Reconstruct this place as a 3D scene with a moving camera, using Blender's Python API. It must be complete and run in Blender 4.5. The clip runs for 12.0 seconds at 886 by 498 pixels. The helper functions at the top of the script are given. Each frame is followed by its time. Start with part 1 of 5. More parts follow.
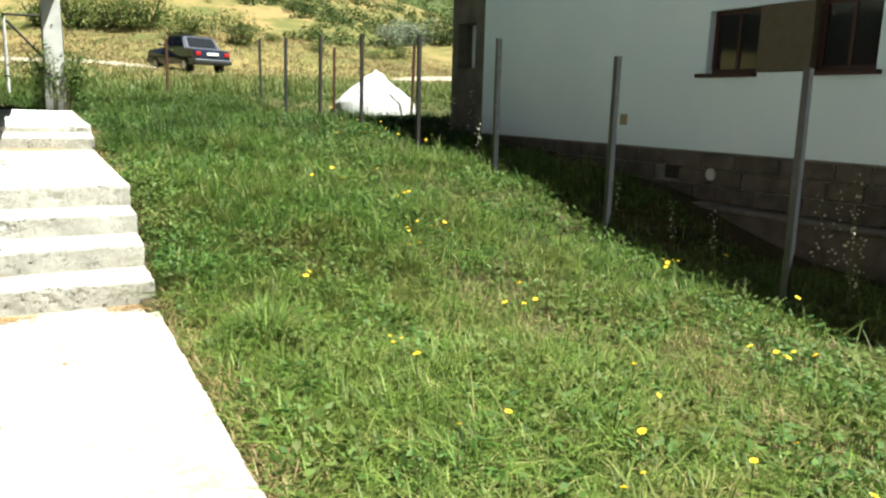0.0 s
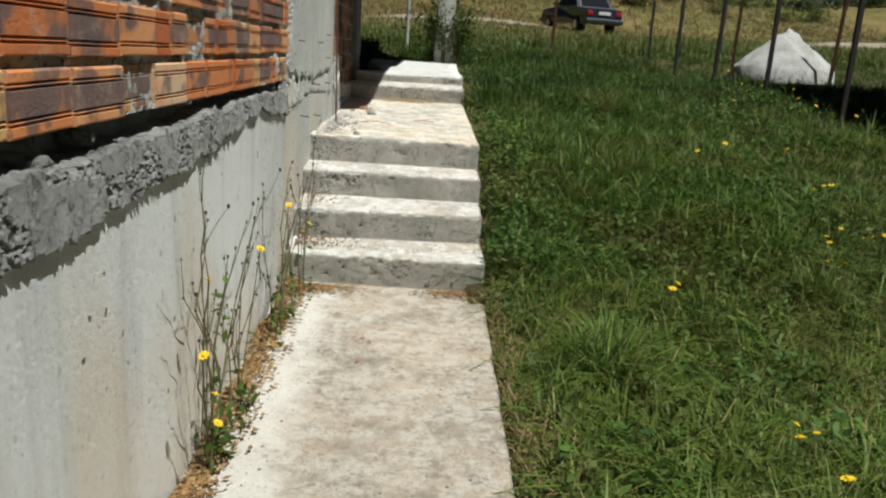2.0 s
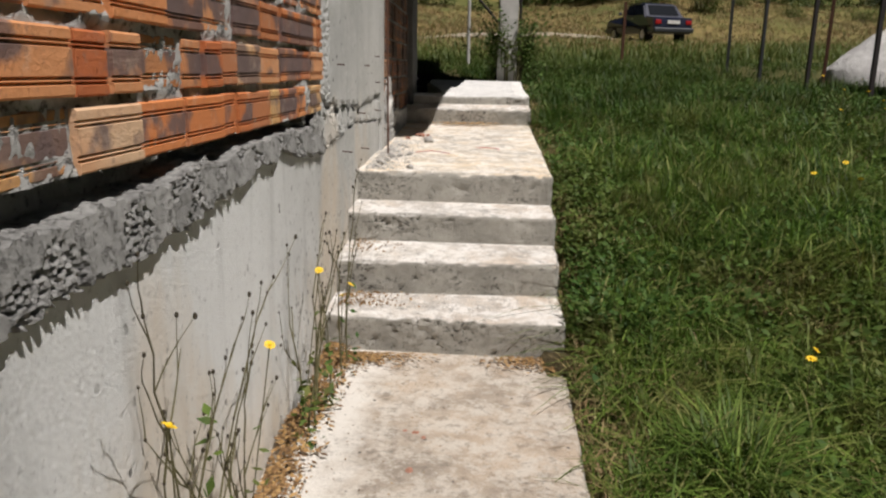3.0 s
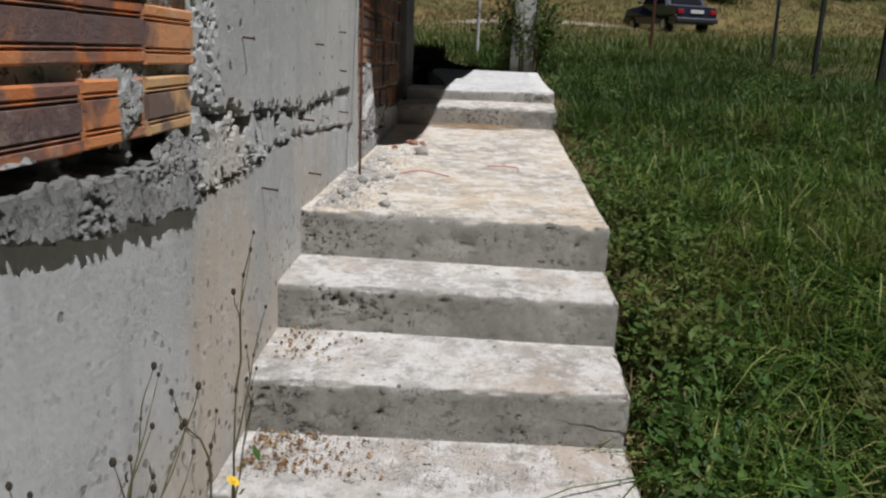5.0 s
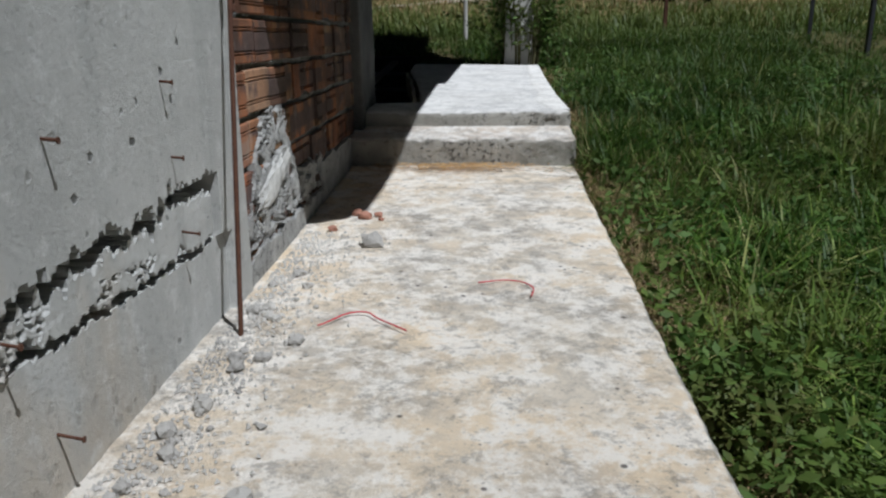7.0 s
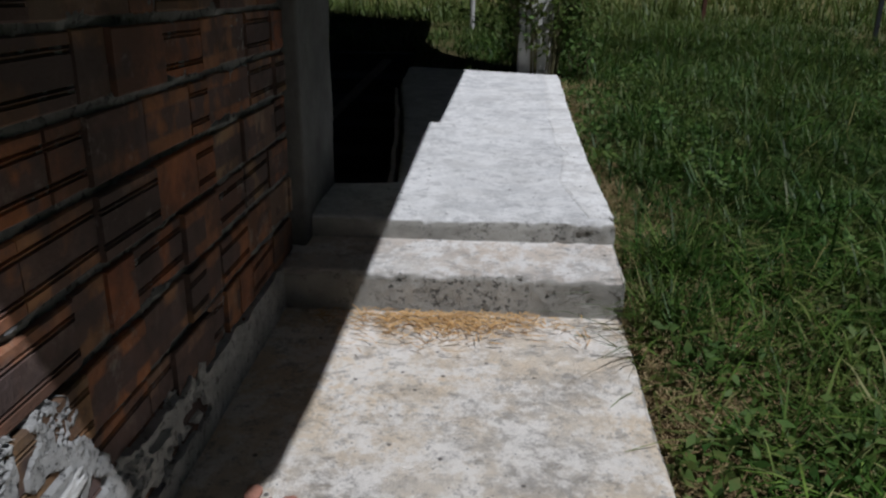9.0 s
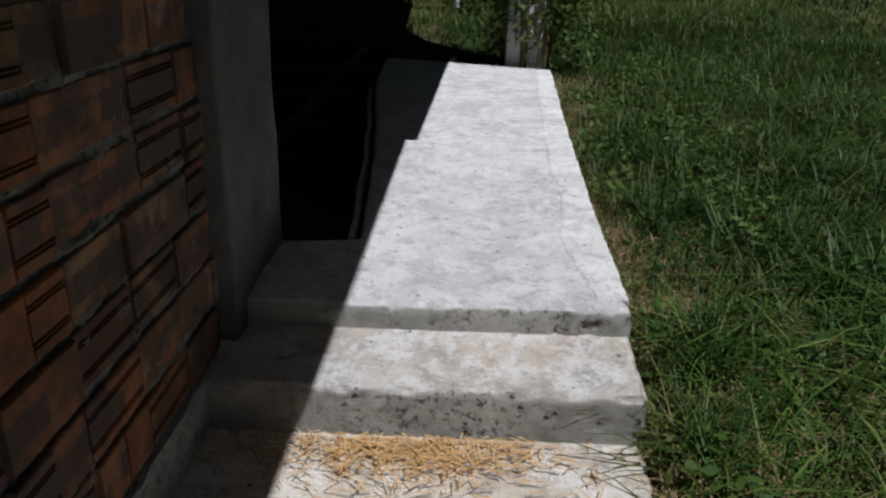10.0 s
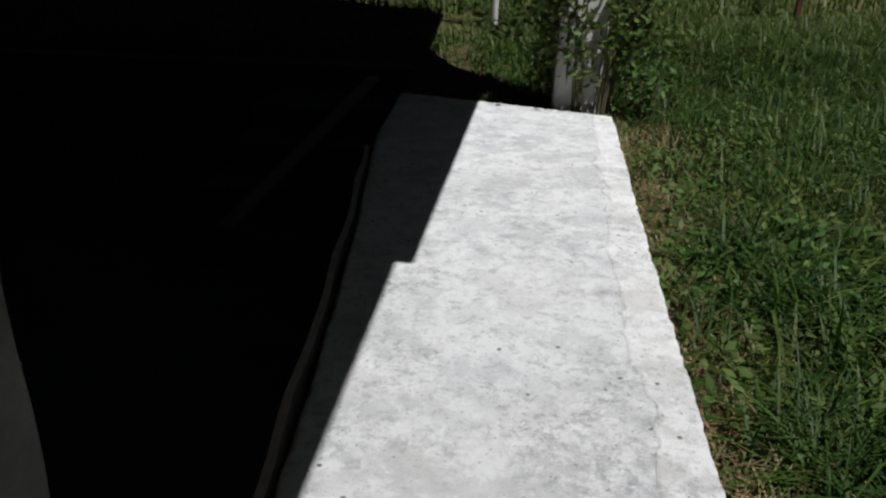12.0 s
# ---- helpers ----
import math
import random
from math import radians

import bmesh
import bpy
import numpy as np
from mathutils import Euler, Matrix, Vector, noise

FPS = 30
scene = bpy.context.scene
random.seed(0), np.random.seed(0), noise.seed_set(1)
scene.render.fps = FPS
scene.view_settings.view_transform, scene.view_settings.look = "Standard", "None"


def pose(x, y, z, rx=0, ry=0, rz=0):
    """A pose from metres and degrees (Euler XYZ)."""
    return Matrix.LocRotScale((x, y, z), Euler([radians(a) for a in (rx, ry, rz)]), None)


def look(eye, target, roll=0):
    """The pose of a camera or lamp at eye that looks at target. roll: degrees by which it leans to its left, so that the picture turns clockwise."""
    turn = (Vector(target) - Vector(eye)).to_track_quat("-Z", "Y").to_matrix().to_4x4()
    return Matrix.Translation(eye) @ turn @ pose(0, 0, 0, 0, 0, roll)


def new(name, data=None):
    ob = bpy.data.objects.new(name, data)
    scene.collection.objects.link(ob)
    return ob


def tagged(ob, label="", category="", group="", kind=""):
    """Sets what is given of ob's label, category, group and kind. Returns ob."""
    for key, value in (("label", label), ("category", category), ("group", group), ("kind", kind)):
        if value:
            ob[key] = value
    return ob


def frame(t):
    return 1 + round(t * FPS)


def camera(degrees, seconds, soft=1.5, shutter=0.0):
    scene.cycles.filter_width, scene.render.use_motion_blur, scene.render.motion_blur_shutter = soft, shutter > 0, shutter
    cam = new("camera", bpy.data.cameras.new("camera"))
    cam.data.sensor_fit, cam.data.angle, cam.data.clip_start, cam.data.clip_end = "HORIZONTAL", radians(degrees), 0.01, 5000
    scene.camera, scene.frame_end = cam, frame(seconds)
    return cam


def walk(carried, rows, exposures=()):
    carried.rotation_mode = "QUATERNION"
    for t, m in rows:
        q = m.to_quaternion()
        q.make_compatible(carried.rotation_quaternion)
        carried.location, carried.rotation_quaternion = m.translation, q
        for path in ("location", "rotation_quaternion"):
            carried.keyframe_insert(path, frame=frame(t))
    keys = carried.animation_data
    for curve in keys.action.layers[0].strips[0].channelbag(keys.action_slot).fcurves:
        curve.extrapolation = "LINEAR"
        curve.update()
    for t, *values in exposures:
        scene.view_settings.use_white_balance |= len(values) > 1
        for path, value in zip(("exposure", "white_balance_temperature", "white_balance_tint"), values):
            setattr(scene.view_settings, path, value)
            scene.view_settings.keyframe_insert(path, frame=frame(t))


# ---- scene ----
cam = camera(60.2, 12.0, soft=2.3)
METRES, EYE, TILT, LEAN, TURN = 9.4, 1.37, -1.9, -1.1, -30.1
ROWS = [
    (0.0, 0.0, 0.0, 0.0, 0.07, -8.76, -0.43),
    (0.5, -0.0028, 0.0317, -0.0027, 8.41, -8.33, -1.38),
    (1.0, -0.01, 0.0639, -0.003, 16.56, -10.3, -3.84),
    (1.5, -0.0178, 0.0963, -0.0028, 21.76, -12.11, -3.18),
    (2.0, -0.0284, 0.1325, -0.0041, 27.82, -12.22, -3.4),
    (2.5, -0.0452, 0.1675, -0.0001, 30.86, -12.93, -2.98),
    (3.0, -0.0662, 0.2011, -0.0006, 32.46, -11.09, -1.08),
    (3.2, -0.0752, 0.2161, -0.0001, 33.2, -11.76, -0.7),
    (4.8, -0.1467, 0.3357, 0.0035, 33.96, -13.64, -1.76),
    (5.0, -0.1557, 0.3506, 0.004, 33.02, -11.9, -2.19),
    (5.5, -0.1798, 0.3923, 0.0093, 30.97, -13.23, -2.23),
    (6.0, -0.201, 0.4346, 0.0128, 27.81, -11.22, -1.94),
    (6.5, -0.2261, 0.4771, 0.0173, 29.93, -9.99, -2.49),
    (6.7, -0.2341, 0.4917, 0.0221, 31.17, -11.07, -1.38),
    (8.3, -0.2981, 0.6088, 0.0606, 33.68, -20.13, 3.31),
    (8.5, -0.3061, 0.6234, 0.0654, 32.69, -19.01, 1.78),
    (9.0, -0.3263, 0.656, 0.0802, 33.25, -16.77, -0.95),
    (9.5, -0.3455, 0.6877, 0.0921, 33.21, -18.03, -2.24),
    (10.0, -0.3633, 0.7211, 0.0993, 32.28, -19.16, -1.24),
    (10.5, -0.3827, 0.7599, 0.1014, 32.69, -15.84, -1.52),
    (11.0, -0.4036, 0.7967, 0.1065, 33.95, -18.82, -2.86),
    (11.5, -0.4265, 0.8349, 0.1061, 36.04, -16.3, -3.13),
    (12.0, -0.4463, 0.871, 0.113, 35.55, -19.57, -1.77),
]

EXPOSURES = [(0.0, 1.9, 6200, 0), (0.5, 1.3, 6200, 0), (1.0, 0.85, 6150, 0), (1.5, 0.55, 6100, 1), (2.0, 0.15, 6150, 5), (2.5, 0.12, 6300, 10), (3.0, 0.12, 6400, 15), (5.0, -0.15, 5900, 14), (6.5, -0.05, 5650, 10),
             (8.5, -0.48, 5600, 13), (9.5, -0.38, 5600, 14), (10.5, -0.18, 5800, 13), (12.0, -0.05, 5850, 12)]
walk(cam, [(t, pose(0, 0, EYE, TILT, LEAN, TURN) @ pose(METRES * x, METRES * y, METRES * z, 90 + pitch, roll, yaw)) for t, x, y, z, yaw, pitch, roll in ROWS],
     EXPOSURES)

# ---- world and sun ----
SUN = Vector((0.40, -0.35, 1.0)).normalized()          # towards the sun
world = bpy.data.worlds.new("sky")
scene.world = world
world.use_nodes = True
wn = world.node_tree
sky = wn.nodes.new("ShaderNodeTexSky")
sky.sky_type = "NISHITA"
sky.sun_disc = False
sky.sun_elevation = math.asin(SUN.z)
sky.sun_rotation = math.atan2(SUN.x, SUN.y)
wn.links.new(sky.outputs[0], wn.nodes["Background"].inputs[0])
wn.nodes["Background"].inputs[1].default_value = 0.006
sun_data = bpy.data.lights.new("sun", "SUN")
sun_data.energy, sun_data.angle, sun_data.color = 5.0, radians(0.5), (1.0, 0.955, 0.88)
sun_ob = new("sun", sun_data)
sun_ob.matrix_world = look((0, 0, 30), Vector((0, 0, 30)) - SUN)


# ---- materials ----
class Mat:
    """A node material under construction."""

    def __init__(self, name, rough=0.8, metal=0.0, spec=0.35):
        self.m = bpy.data.materials.new(name)
        self.m.use_nodes = True
        self.t = self.m.node_tree
        self.b = self.t.nodes["Principled BSDF"]
        self.b.inputs["Roughness"].default_value = rough
        self.b.inputs["Metallic"].default_value = metal
        self.b.inputs["Specular IOR Level"].default_value = spec
        self.geo = None

    def node(self, kind, **values):
        n = self.t.nodes.new(kind)
        for key, value in values.items():
            n.inputs[key].default_value = value
        return n

    def place(self):
        if not self.geo:
            self.geo = self.node("ShaderNodeNewGeometry")
        return self.geo.outputs["Position"]

    def stretched(self, sx, sy, sz):
        n = self.node("ShaderNodeMapping")
        n.inputs["Scale"].default_value = (sx, sy, sz)
        self.t.links.new(self.place(), n.inputs["Vector"])
        return n.outputs[0]

    def noise(self, scale, detail=6.0, rough=0.6, vec=None, distort=0.0):
        n = self.node("ShaderNodeTexNoise", Scale=scale, Detail=detail, Roughness=rough, Distortion=distort)
        self.t.links.new(vec or self.place(), n.inputs["Vector"])
        return n.outputs["Fac"]

    def cells(self, scale, vec=None, out="Distance"):
        n = self.node("ShaderNodeTexVoronoi", Scale=scale)
        self.t.links.new(vec or self.place(), n.inputs["Vector"])
        return n.outputs[out]

    def ramp(self, fac, stops):
        n = self.node("ShaderNodeValToRGB")
        e = n.color_ramp.elements
        e.remove(e[1])
        for k, (at, c) in enumerate(stops):
            stop = e.new(at) if k else e[0]
            stop.position = at
            stop.color = (c, c, c, 1) if isinstance(c, (int, float)) else (*c, 1)
        self.t.links.new(fac, n.inputs[0])
        return n.outputs[0]

    def mix(self, fac, a, b, kind="MIX"):
        n = self.node("ShaderNodeMix")
        n.data_type, n.blend_type = "RGBA", kind
        for slot, v in ((0, fac), (6, a), (7, b)):
            if isinstance(v, (int, float)):
                n.inputs[slot].default_value = v if slot == 0 else (v, v, v, 1)
            elif isinstance(v, tuple):
                n.inputs[slot].default_value = (*v, 1)
            else:
                self.t.links.new(v, n.inputs[slot])
        return n.outputs[2]

    def maths(self, op, a, b):
        n = self.node("ShaderNodeMath")
        n.operation = op
        for k, v in enumerate((a, b)):
            if isinstance(v, (int, float)):
                n.inputs[k].default_value = v
            else:
                self.t.links.new(v, n.inputs[k])
        return n.outputs[0]

    def axis(self, which):
        n = self.node("ShaderNodeSeparateXYZ")
        self.t.links.new(self.place(), n.inputs[0])
        return n.outputs[which]

    def rand(self):
        return self.node("ShaderNodeObjectInfo").outputs["Random"]

    def island(self):
        self.place()
        return self.geo.outputs["Random Per Island"]

    def color(self, c):
        if isinstance(c, tuple):
            self.b.inputs["Base Color"].default_value = (*c, 1)
        else:
            self.t.links.new(c, self.b.inputs["Base Color"])
        return self

    def rough(self, f):
        self.t.links.new(f, self.b.inputs["Roughness"])
        return self

    def bump(self, height, strength=0.5, distance=0.01):
        n = self.node("ShaderNodeBump", Strength=strength, Distance=distance)
        self.t.links.new(height, n.inputs["Height"])
        self.t.links.new(n.outputs[0], self.b.inputs["Normal"])
        return self

    def leafy(self, amount, c):
        """Lets part of the light through, as blades and leaves do."""
        tr = self.node("ShaderNodeBsdfTranslucent")
        self.t.links.new(c, tr.inputs["Color"])
        mx = self.node("ShaderNodeMixShader")
        mx.inputs[0].default_value = amount
        self.t.links.new(self.b.outputs[0], mx.inputs[1])
        self.t.links.new(tr.outputs[0], mx.inputs[2])
        self.t.links.new(mx.outputs[0], self.t.nodes["Material Output"].inputs[0])
        return self


def plain(name, c, rough=0.6, metal=0.0, vary=0.25, scale=9.0):
    m = Mat(name, rough, metal)
    dark = tuple(v * (1 - vary) for v in c)
    n = m.noise(scale)
    m.color(m.mix(m.ramp(n, [(0.3, 0.0), (0.7, 1.0)]), dark, c))
    m.bump(m.noise(scale * 12), 0.15, 0.004)
    return m.m


def make_slab_concrete(name, dark, light, white, tan=0.5, lime=None, stain=(0.60, 0.48, 0.36), grime=0.62):
    """Weathered cast concrete: bleached and dusty on top, upright faces greyer with painted shade. lime: x up to which
    spilled lime whitens it.
    """
    m = Mat(name, 0.9, 0, 0.2)
    base = m.mix(m.ramp(m.noise(2.9, 12, 0.78), [(0.42, 0.0), (0.56, 1.0)]), dark, light)
    base = m.mix(m.maths("MULTIPLY", m.ramp(m.noise(1.3, 8, 0.7), [(0.44, 0.0), (0.60, 1.0)]), tan), base, stain)
    base = m.mix(m.ramp(m.noise(7.0, 14, 0.8), [(0.465, 0.0), (0.555, 0.85)]), base, white)
    base = m.mix(m.ramp(m.noise(16, 12, 0.8), [(0.525, 0.0), (0.595, grime)]), base, tuple(v * 0.7 for v in dark))
    if lime is not None:
        edge = m.maths("ADD", m.axis(0), m.maths("MULTIPLY", m.noise(5, 8, 0.7), 0.5))
        base = m.mix(m.ramp(m.maths("SUBTRACT", edge, lime), [(0.20, 0.9), (0.36, 0.0)]), base, (0.72, 0.69, 0.63))
    base = m.mix(m.ramp(m.noise(90, 4, 0.7), [(0.60, 0.0), (0.70, 0.6)]), base, (0.22, 0.2, 0.18))
    base = m.mix(m.ramp(m.cells(30), [(0.05, 0.85), (0.11, 0.0)]), base, (0.16, 0.15, 0.13))
    base = m.mix(m.ramp(m.cells(11), [(0.055, 0.9), (0.085, 0.0)]), base, (0.11, 0.10, 0.09))
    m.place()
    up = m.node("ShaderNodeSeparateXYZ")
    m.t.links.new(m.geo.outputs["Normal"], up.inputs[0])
    # upright faces: their shade is put into a darker grey
    shaded_riser = m.mix(m.ramp(m.noise(4, 8, 0.7), [(0.35, 0.0), (0.65, 1.0)]), (0.26, 0.25, 0.22), (0.43, 0.415, 0.37))
    shaded_riser = m.mix(m.ramp(m.noise(38, 6, 0.7), [(0.58, 0.0), (0.68, 0.7)]), shaded_riser, (0.12, 0.115, 0.10))
    # upward faces: dust, plus sunlit brightness painted in by the normal
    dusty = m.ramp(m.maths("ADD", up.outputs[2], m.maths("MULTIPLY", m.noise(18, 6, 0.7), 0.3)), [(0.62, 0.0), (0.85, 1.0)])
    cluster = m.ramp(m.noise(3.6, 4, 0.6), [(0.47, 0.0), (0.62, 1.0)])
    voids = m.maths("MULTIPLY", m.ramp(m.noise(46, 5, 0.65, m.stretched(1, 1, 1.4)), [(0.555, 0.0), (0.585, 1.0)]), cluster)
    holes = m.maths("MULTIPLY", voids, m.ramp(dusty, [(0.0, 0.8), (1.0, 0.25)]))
    m.color(m.mix(holes, m.mix(dusty, shaded_riser, base), (0.05, 0.046, 0.04)))
    m.bump(m.mix(m.maths("MULTIPLY", holes, 0.9), m.mix(0.5, m.noise(85, 8, 0.8), m.noise(20, 8, 0.75)), (0.0, 0.0, 0.0)), 1.0, 0.016)
    return m.m


def make_wall_concrete(name, k=1.0, paler=0.0):
    """Cast concrete. The last argument lightens its colour low on the path, fading out by the steps."""
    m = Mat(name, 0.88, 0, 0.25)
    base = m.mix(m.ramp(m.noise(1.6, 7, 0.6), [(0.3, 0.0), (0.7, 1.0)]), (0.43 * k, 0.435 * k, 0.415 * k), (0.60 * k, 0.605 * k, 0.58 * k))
    if paler:
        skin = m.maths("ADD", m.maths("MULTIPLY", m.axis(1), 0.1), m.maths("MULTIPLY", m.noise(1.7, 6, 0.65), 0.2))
        base = m.mix(m.ramp(skin, [(0.50, paler), (0.66, 0.0)]), base, (0.77, 0.785, 0.775))
    streak = m.noise(3.0, 6, 0.6, m.stretched(2.5, 2.5, 0.25))
    base = m.mix(m.maths("MULTIPLY", m.ramp(streak, [(0.5, 0.0), (0.7, 1.0)]), 0.45), base, (0.30, 0.31, 0.30))
    tan = m.maths("SUBTRACT", m.noise(1.3, 6, 0.6, m.stretched(1, 1.4, 0.6)), m.maths("MULTIPLY", m.axis(2), 0.32))
    base = m.mix(m.maths("MULTIPLY", m.ramp(tan, [(0.28, 0.0), (0.46, 1.0)]), 0.5 if paler else 0.25), base, (0.60, 0.48, 0.33))
    base = m.mix(m.ramp(m.noise(13, 10, 0.8), [(0.53, 0.0), (0.63, 0.45)]), base, (0.66, 0.67, 0.65))
    base = m.mix(m.ramp(m.noise(24, 9, 0.8), [(0.58, 0.0), (0.66, 0.5)]), base, (0.22, 0.22, 0.21))
    cluster = m.ramp(m.noise(2.6, 4, 0.6), [(0.45, 0.2), (0.6, 1.0)])
    bent = m.node("ShaderNodeVectorMath")
    bent.operation = "ADD"
    wave = m.node("ShaderNodeTexNoise", Scale=40.0, Detail=3.0)
    m.t.links.new(m.place(), wave.inputs["Vector"])
    small = m.node("ShaderNodeVectorMath")
    small.operation = "SCALE"
    small.inputs["Scale"].default_value = 0.022
    m.t.links.new(wave.outputs["Color"], small.inputs[0])
    m.t.links.new(m.place(), bent.inputs[0])
    m.t.links.new(small.outputs[0], bent.inputs[1])
    uneven = bent.outputs[0]
    holes = m.maths("MULTIPLY", m.ramp(m.cells(13, uneven), [(0.10, 1.0), (0.15, 0.0)]), cluster)
    # badly packed concrete beside the steps
    zone = m.ramp(m.maths("ADD", m.maths("MULTIPLY", m.axis(1), 0.1), m.maths("MULTIPLY", m.noise(2.2, 5, 0.6), 0.12)), [(0.50, 0.0), (0.555, 1.0), (0.66, 0.9), (0.76, 0.3)])
    low = m.ramp(m.maths("ADD", m.maths("MULTIPLY", m.axis(2), 0.5), m.maths("MULTIPLY", m.noise(3.1, 5, 0.6), 0.3)), [(0.30, 1.0), (0.62, 0.15)])
    pocks = m.maths("MULTIPLY", m.maths("MULTIPLY", zone, low), m.ramp(m.cells(27, uneven), [(0.25, 1.0), (0.33, 0.0)]))
    pocks = m.maths("MULTIPLY", pocks, m.ramp(m.noise(11, 3, 0.5), [(0.47, 0.0), (0.55, 1.0)]))
    holes = m.maths("MAXIMUM", holes, pocks)
    base = m.mix(m.maths("MULTIPLY", holes, 0.9), base, (0.06, 0.06, 0.055))
    base = m.mix(m.ramp(m.noise(60, 3, 0.6), [(0.62, 0.0), (0.75, 0.5)]), base, (0.2, 0.2, 0.19))
    m.color(base)
    m.bump(m.mix(m.maths("MULTIPLY", holes, 0.9), m.mix(0.5, m.noise(75, 8, 0.8), m.noise(22, 8, 0.7)), (0.0, 0.0, 0.0)), 0.9, 0.013)
    return m.m


def make_mortar(name="crumbling_mortar", k=1.0, pitted=0.85):
    m = Mat(name, 0.95, 0, 0.15)
    base = m.mix(m.ramp(m.noise(9, 8, 0.7), [(0.35, 0.0), (0.65, 1.0)]), (0.26 * k, 0.26 * k, 0.25 * k), (0.46 * k, 0.46 * k, 0.44 * k))
    base = m.mix(m.ramp(m.noise(30, 5, 0.7), [(0.6, 0.0), (0.72, 0.7)]), base, (0.62, 0.61, 0.58))
    voids = m.ramp(m.noise(42, 6, 0.72), [(0.555, 0.0), (0.61, 1.0)])
    m.color(m.mix(m.maths("MULTIPLY", voids, pitted), base, (0.06, 0.058, 0.055)))
    m.bump(m.mix(m.maths("MULTIPLY", voids, pitted), m.mix(0.5, m.noise(40, 8, 0.75), m.noise(95, 6, 0.75)), (0.0, 0.0, 0.0)), 1.0, 0.02)
    return m.m


def make_brick(name, dirt_shade=0.0, height=0.11):
    """Fired clay: orange rails above and below the grooves, a panel between them that is often smoked purple-grey."""
    m = Mat(name, 0.85, 0, 0.2)
    hue = m.ramp(m.rand(), [(0.0, (0.44, 0.13, 0.05)), (0.2, (0.60, 0.22, 0.08)), (0.4, (0.64, 0.33, 0.16)), (0.58, (0.42, 0.16, 0.075)), (0.72, (0.56, 0.36, 0.15)), (0.86, (0.64, 0.44, 0.29)), (1.0, (0.33, 0.13, 0.075))])
    hue = m.mix(m.ramp(m.noise(5, 5, 0.6), [(0.4, 0.0), (0.65, 0.4)]), hue, (0.58, 0.21, 0.065))
    local = m.node("ShaderNodeTexCoord").outputs["Object"]
    cut = m.node("ShaderNodeSeparateXYZ")
    m.t.links.new(local, cut.inputs[0])
    panel = m.ramp(m.maths("MULTIPLY", cut.outputs[2], 1 / height), [(0.22, 0.0), (0.29, 1.0), (0.71, 1.0), (0.78, 0.0)])
    lot = m.maths("FRACT", m.maths("MULTIPLY", m.rand(), 7.3), 0.0)
    smoke = m.maths("ADD", m.noise(7.5, 3, 0.5), m.maths("MULTIPLY", m.maths("SUBTRACT", lot, 0.5), 0.30))
    dark = m.mix(m.noise(14, 6, 0.7), (0.085, 0.06, 0.06), (0.20, 0.145, 0.135))
    hue = m.mix(m.maths("MULTIPLY", m.maths("MULTIPLY", m.ramp(smoke, [(0.41, 0.0), (0.50, 1.0)]), panel), 0.9), hue, dark)
    hue = m.mix(m.maths("MULTIPLY", m.ramp(smoke, [(0.56, 0.0), (0.63, 1.0)]), 0.8), hue, dark)
    hue = m.mix(m.ramp(m.noise(11, 9, 0.75), [(0.55, 0.0), (0.70, 0.45)]), hue, (0.55, 0.44, 0.34))
    hue = m.mix(m.ramp(m.noise(45, 6, 0.75), [(0.56, 0.0), (0.68, 0.6)]), hue, (0.20, 0.12, 0.09))
    # far wall: dirt, and the overhang's shade mixed into the brick colour
    if dirt_shade:
        hue = m.mix(m.maths("MULTIPLY", m.ramp(m.noise(2.6, 7, 0.7), [(0.36, 0.45), (0.56, 1.0)]), dirt_shade), hue, (0.05, 0.036, 0.031))
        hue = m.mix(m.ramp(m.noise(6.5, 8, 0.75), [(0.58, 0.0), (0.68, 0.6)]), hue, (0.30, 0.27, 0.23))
    m.color(hue)
    m.bump(m.noise(80, 5, 0.7), 0.6, 0.008)
    return m.m


def make_ground():
    m = Mat("meadow_soil", 0.95, 0, 0.1)
    near = m.mix(m.ramp(m.noise(1.4, 8, 0.65), [(0.35, 0.0), (0.65, 1.0)]), (0.035, 0.035, 0.014), (0.075, 0.058, 0.03))
    near = m.mix(m.ramp(m.noise(20, 6, 0.7), [(0.45, 0.0), (0.7, 0.7)]), near, (0.11, 0.085, 0.05))
    dry = m.mix(m.ramp(m.noise(0.09, 8, 0.7), [(0.4, 0.0), (0.6, 1.0)]), (0.23, 0.165, 0.07), (0.11, 0.115, 0.035))
    dry = m.mix(m.ramp(m.noise(0.6, 8, 0.7), [(0.47, 0.0), (0.62, 0.6)]), dry, (0.23, 0.17, 0.08))
    dry = m.mix(m.ramp(m.noise(0.22, 9, 0.75), [(0.48, 0.0), (0.58, 0.85)]), dry, (0.085, 0.095, 0.03))
    y = m.axis(1)
    at = m.maths("ADD", m.maths("MULTIPLY", y, 0.01), m.maths("MULTIPLY", m.noise(0.25, 5), 0.1))
    c = m.mix(m.ramp(at, [(0.34, 0.0), (0.46, 1.0)]), m.mix(m.ramp(at, [(0.18, 0.0), (0.26, 1.0)]), near, (0.13, 0.125, 0.045)), dry)
    wood = m.mix(m.ramp(m.noise(0.3, 8, 0.7), [(0.4, 0.0), (0.6, 1.0)]), (0.03, 0.05, 0.018), (0.07, 0.10, 0.03))
    c = m.mix(m.ramp(at, [(0.86, 0.0), (1.0, 0.85)]), c, wood)
    m.color(c)
    m.bump(m.noise(12, 8, 0.7), 0.6, 0.05)
    return m.m


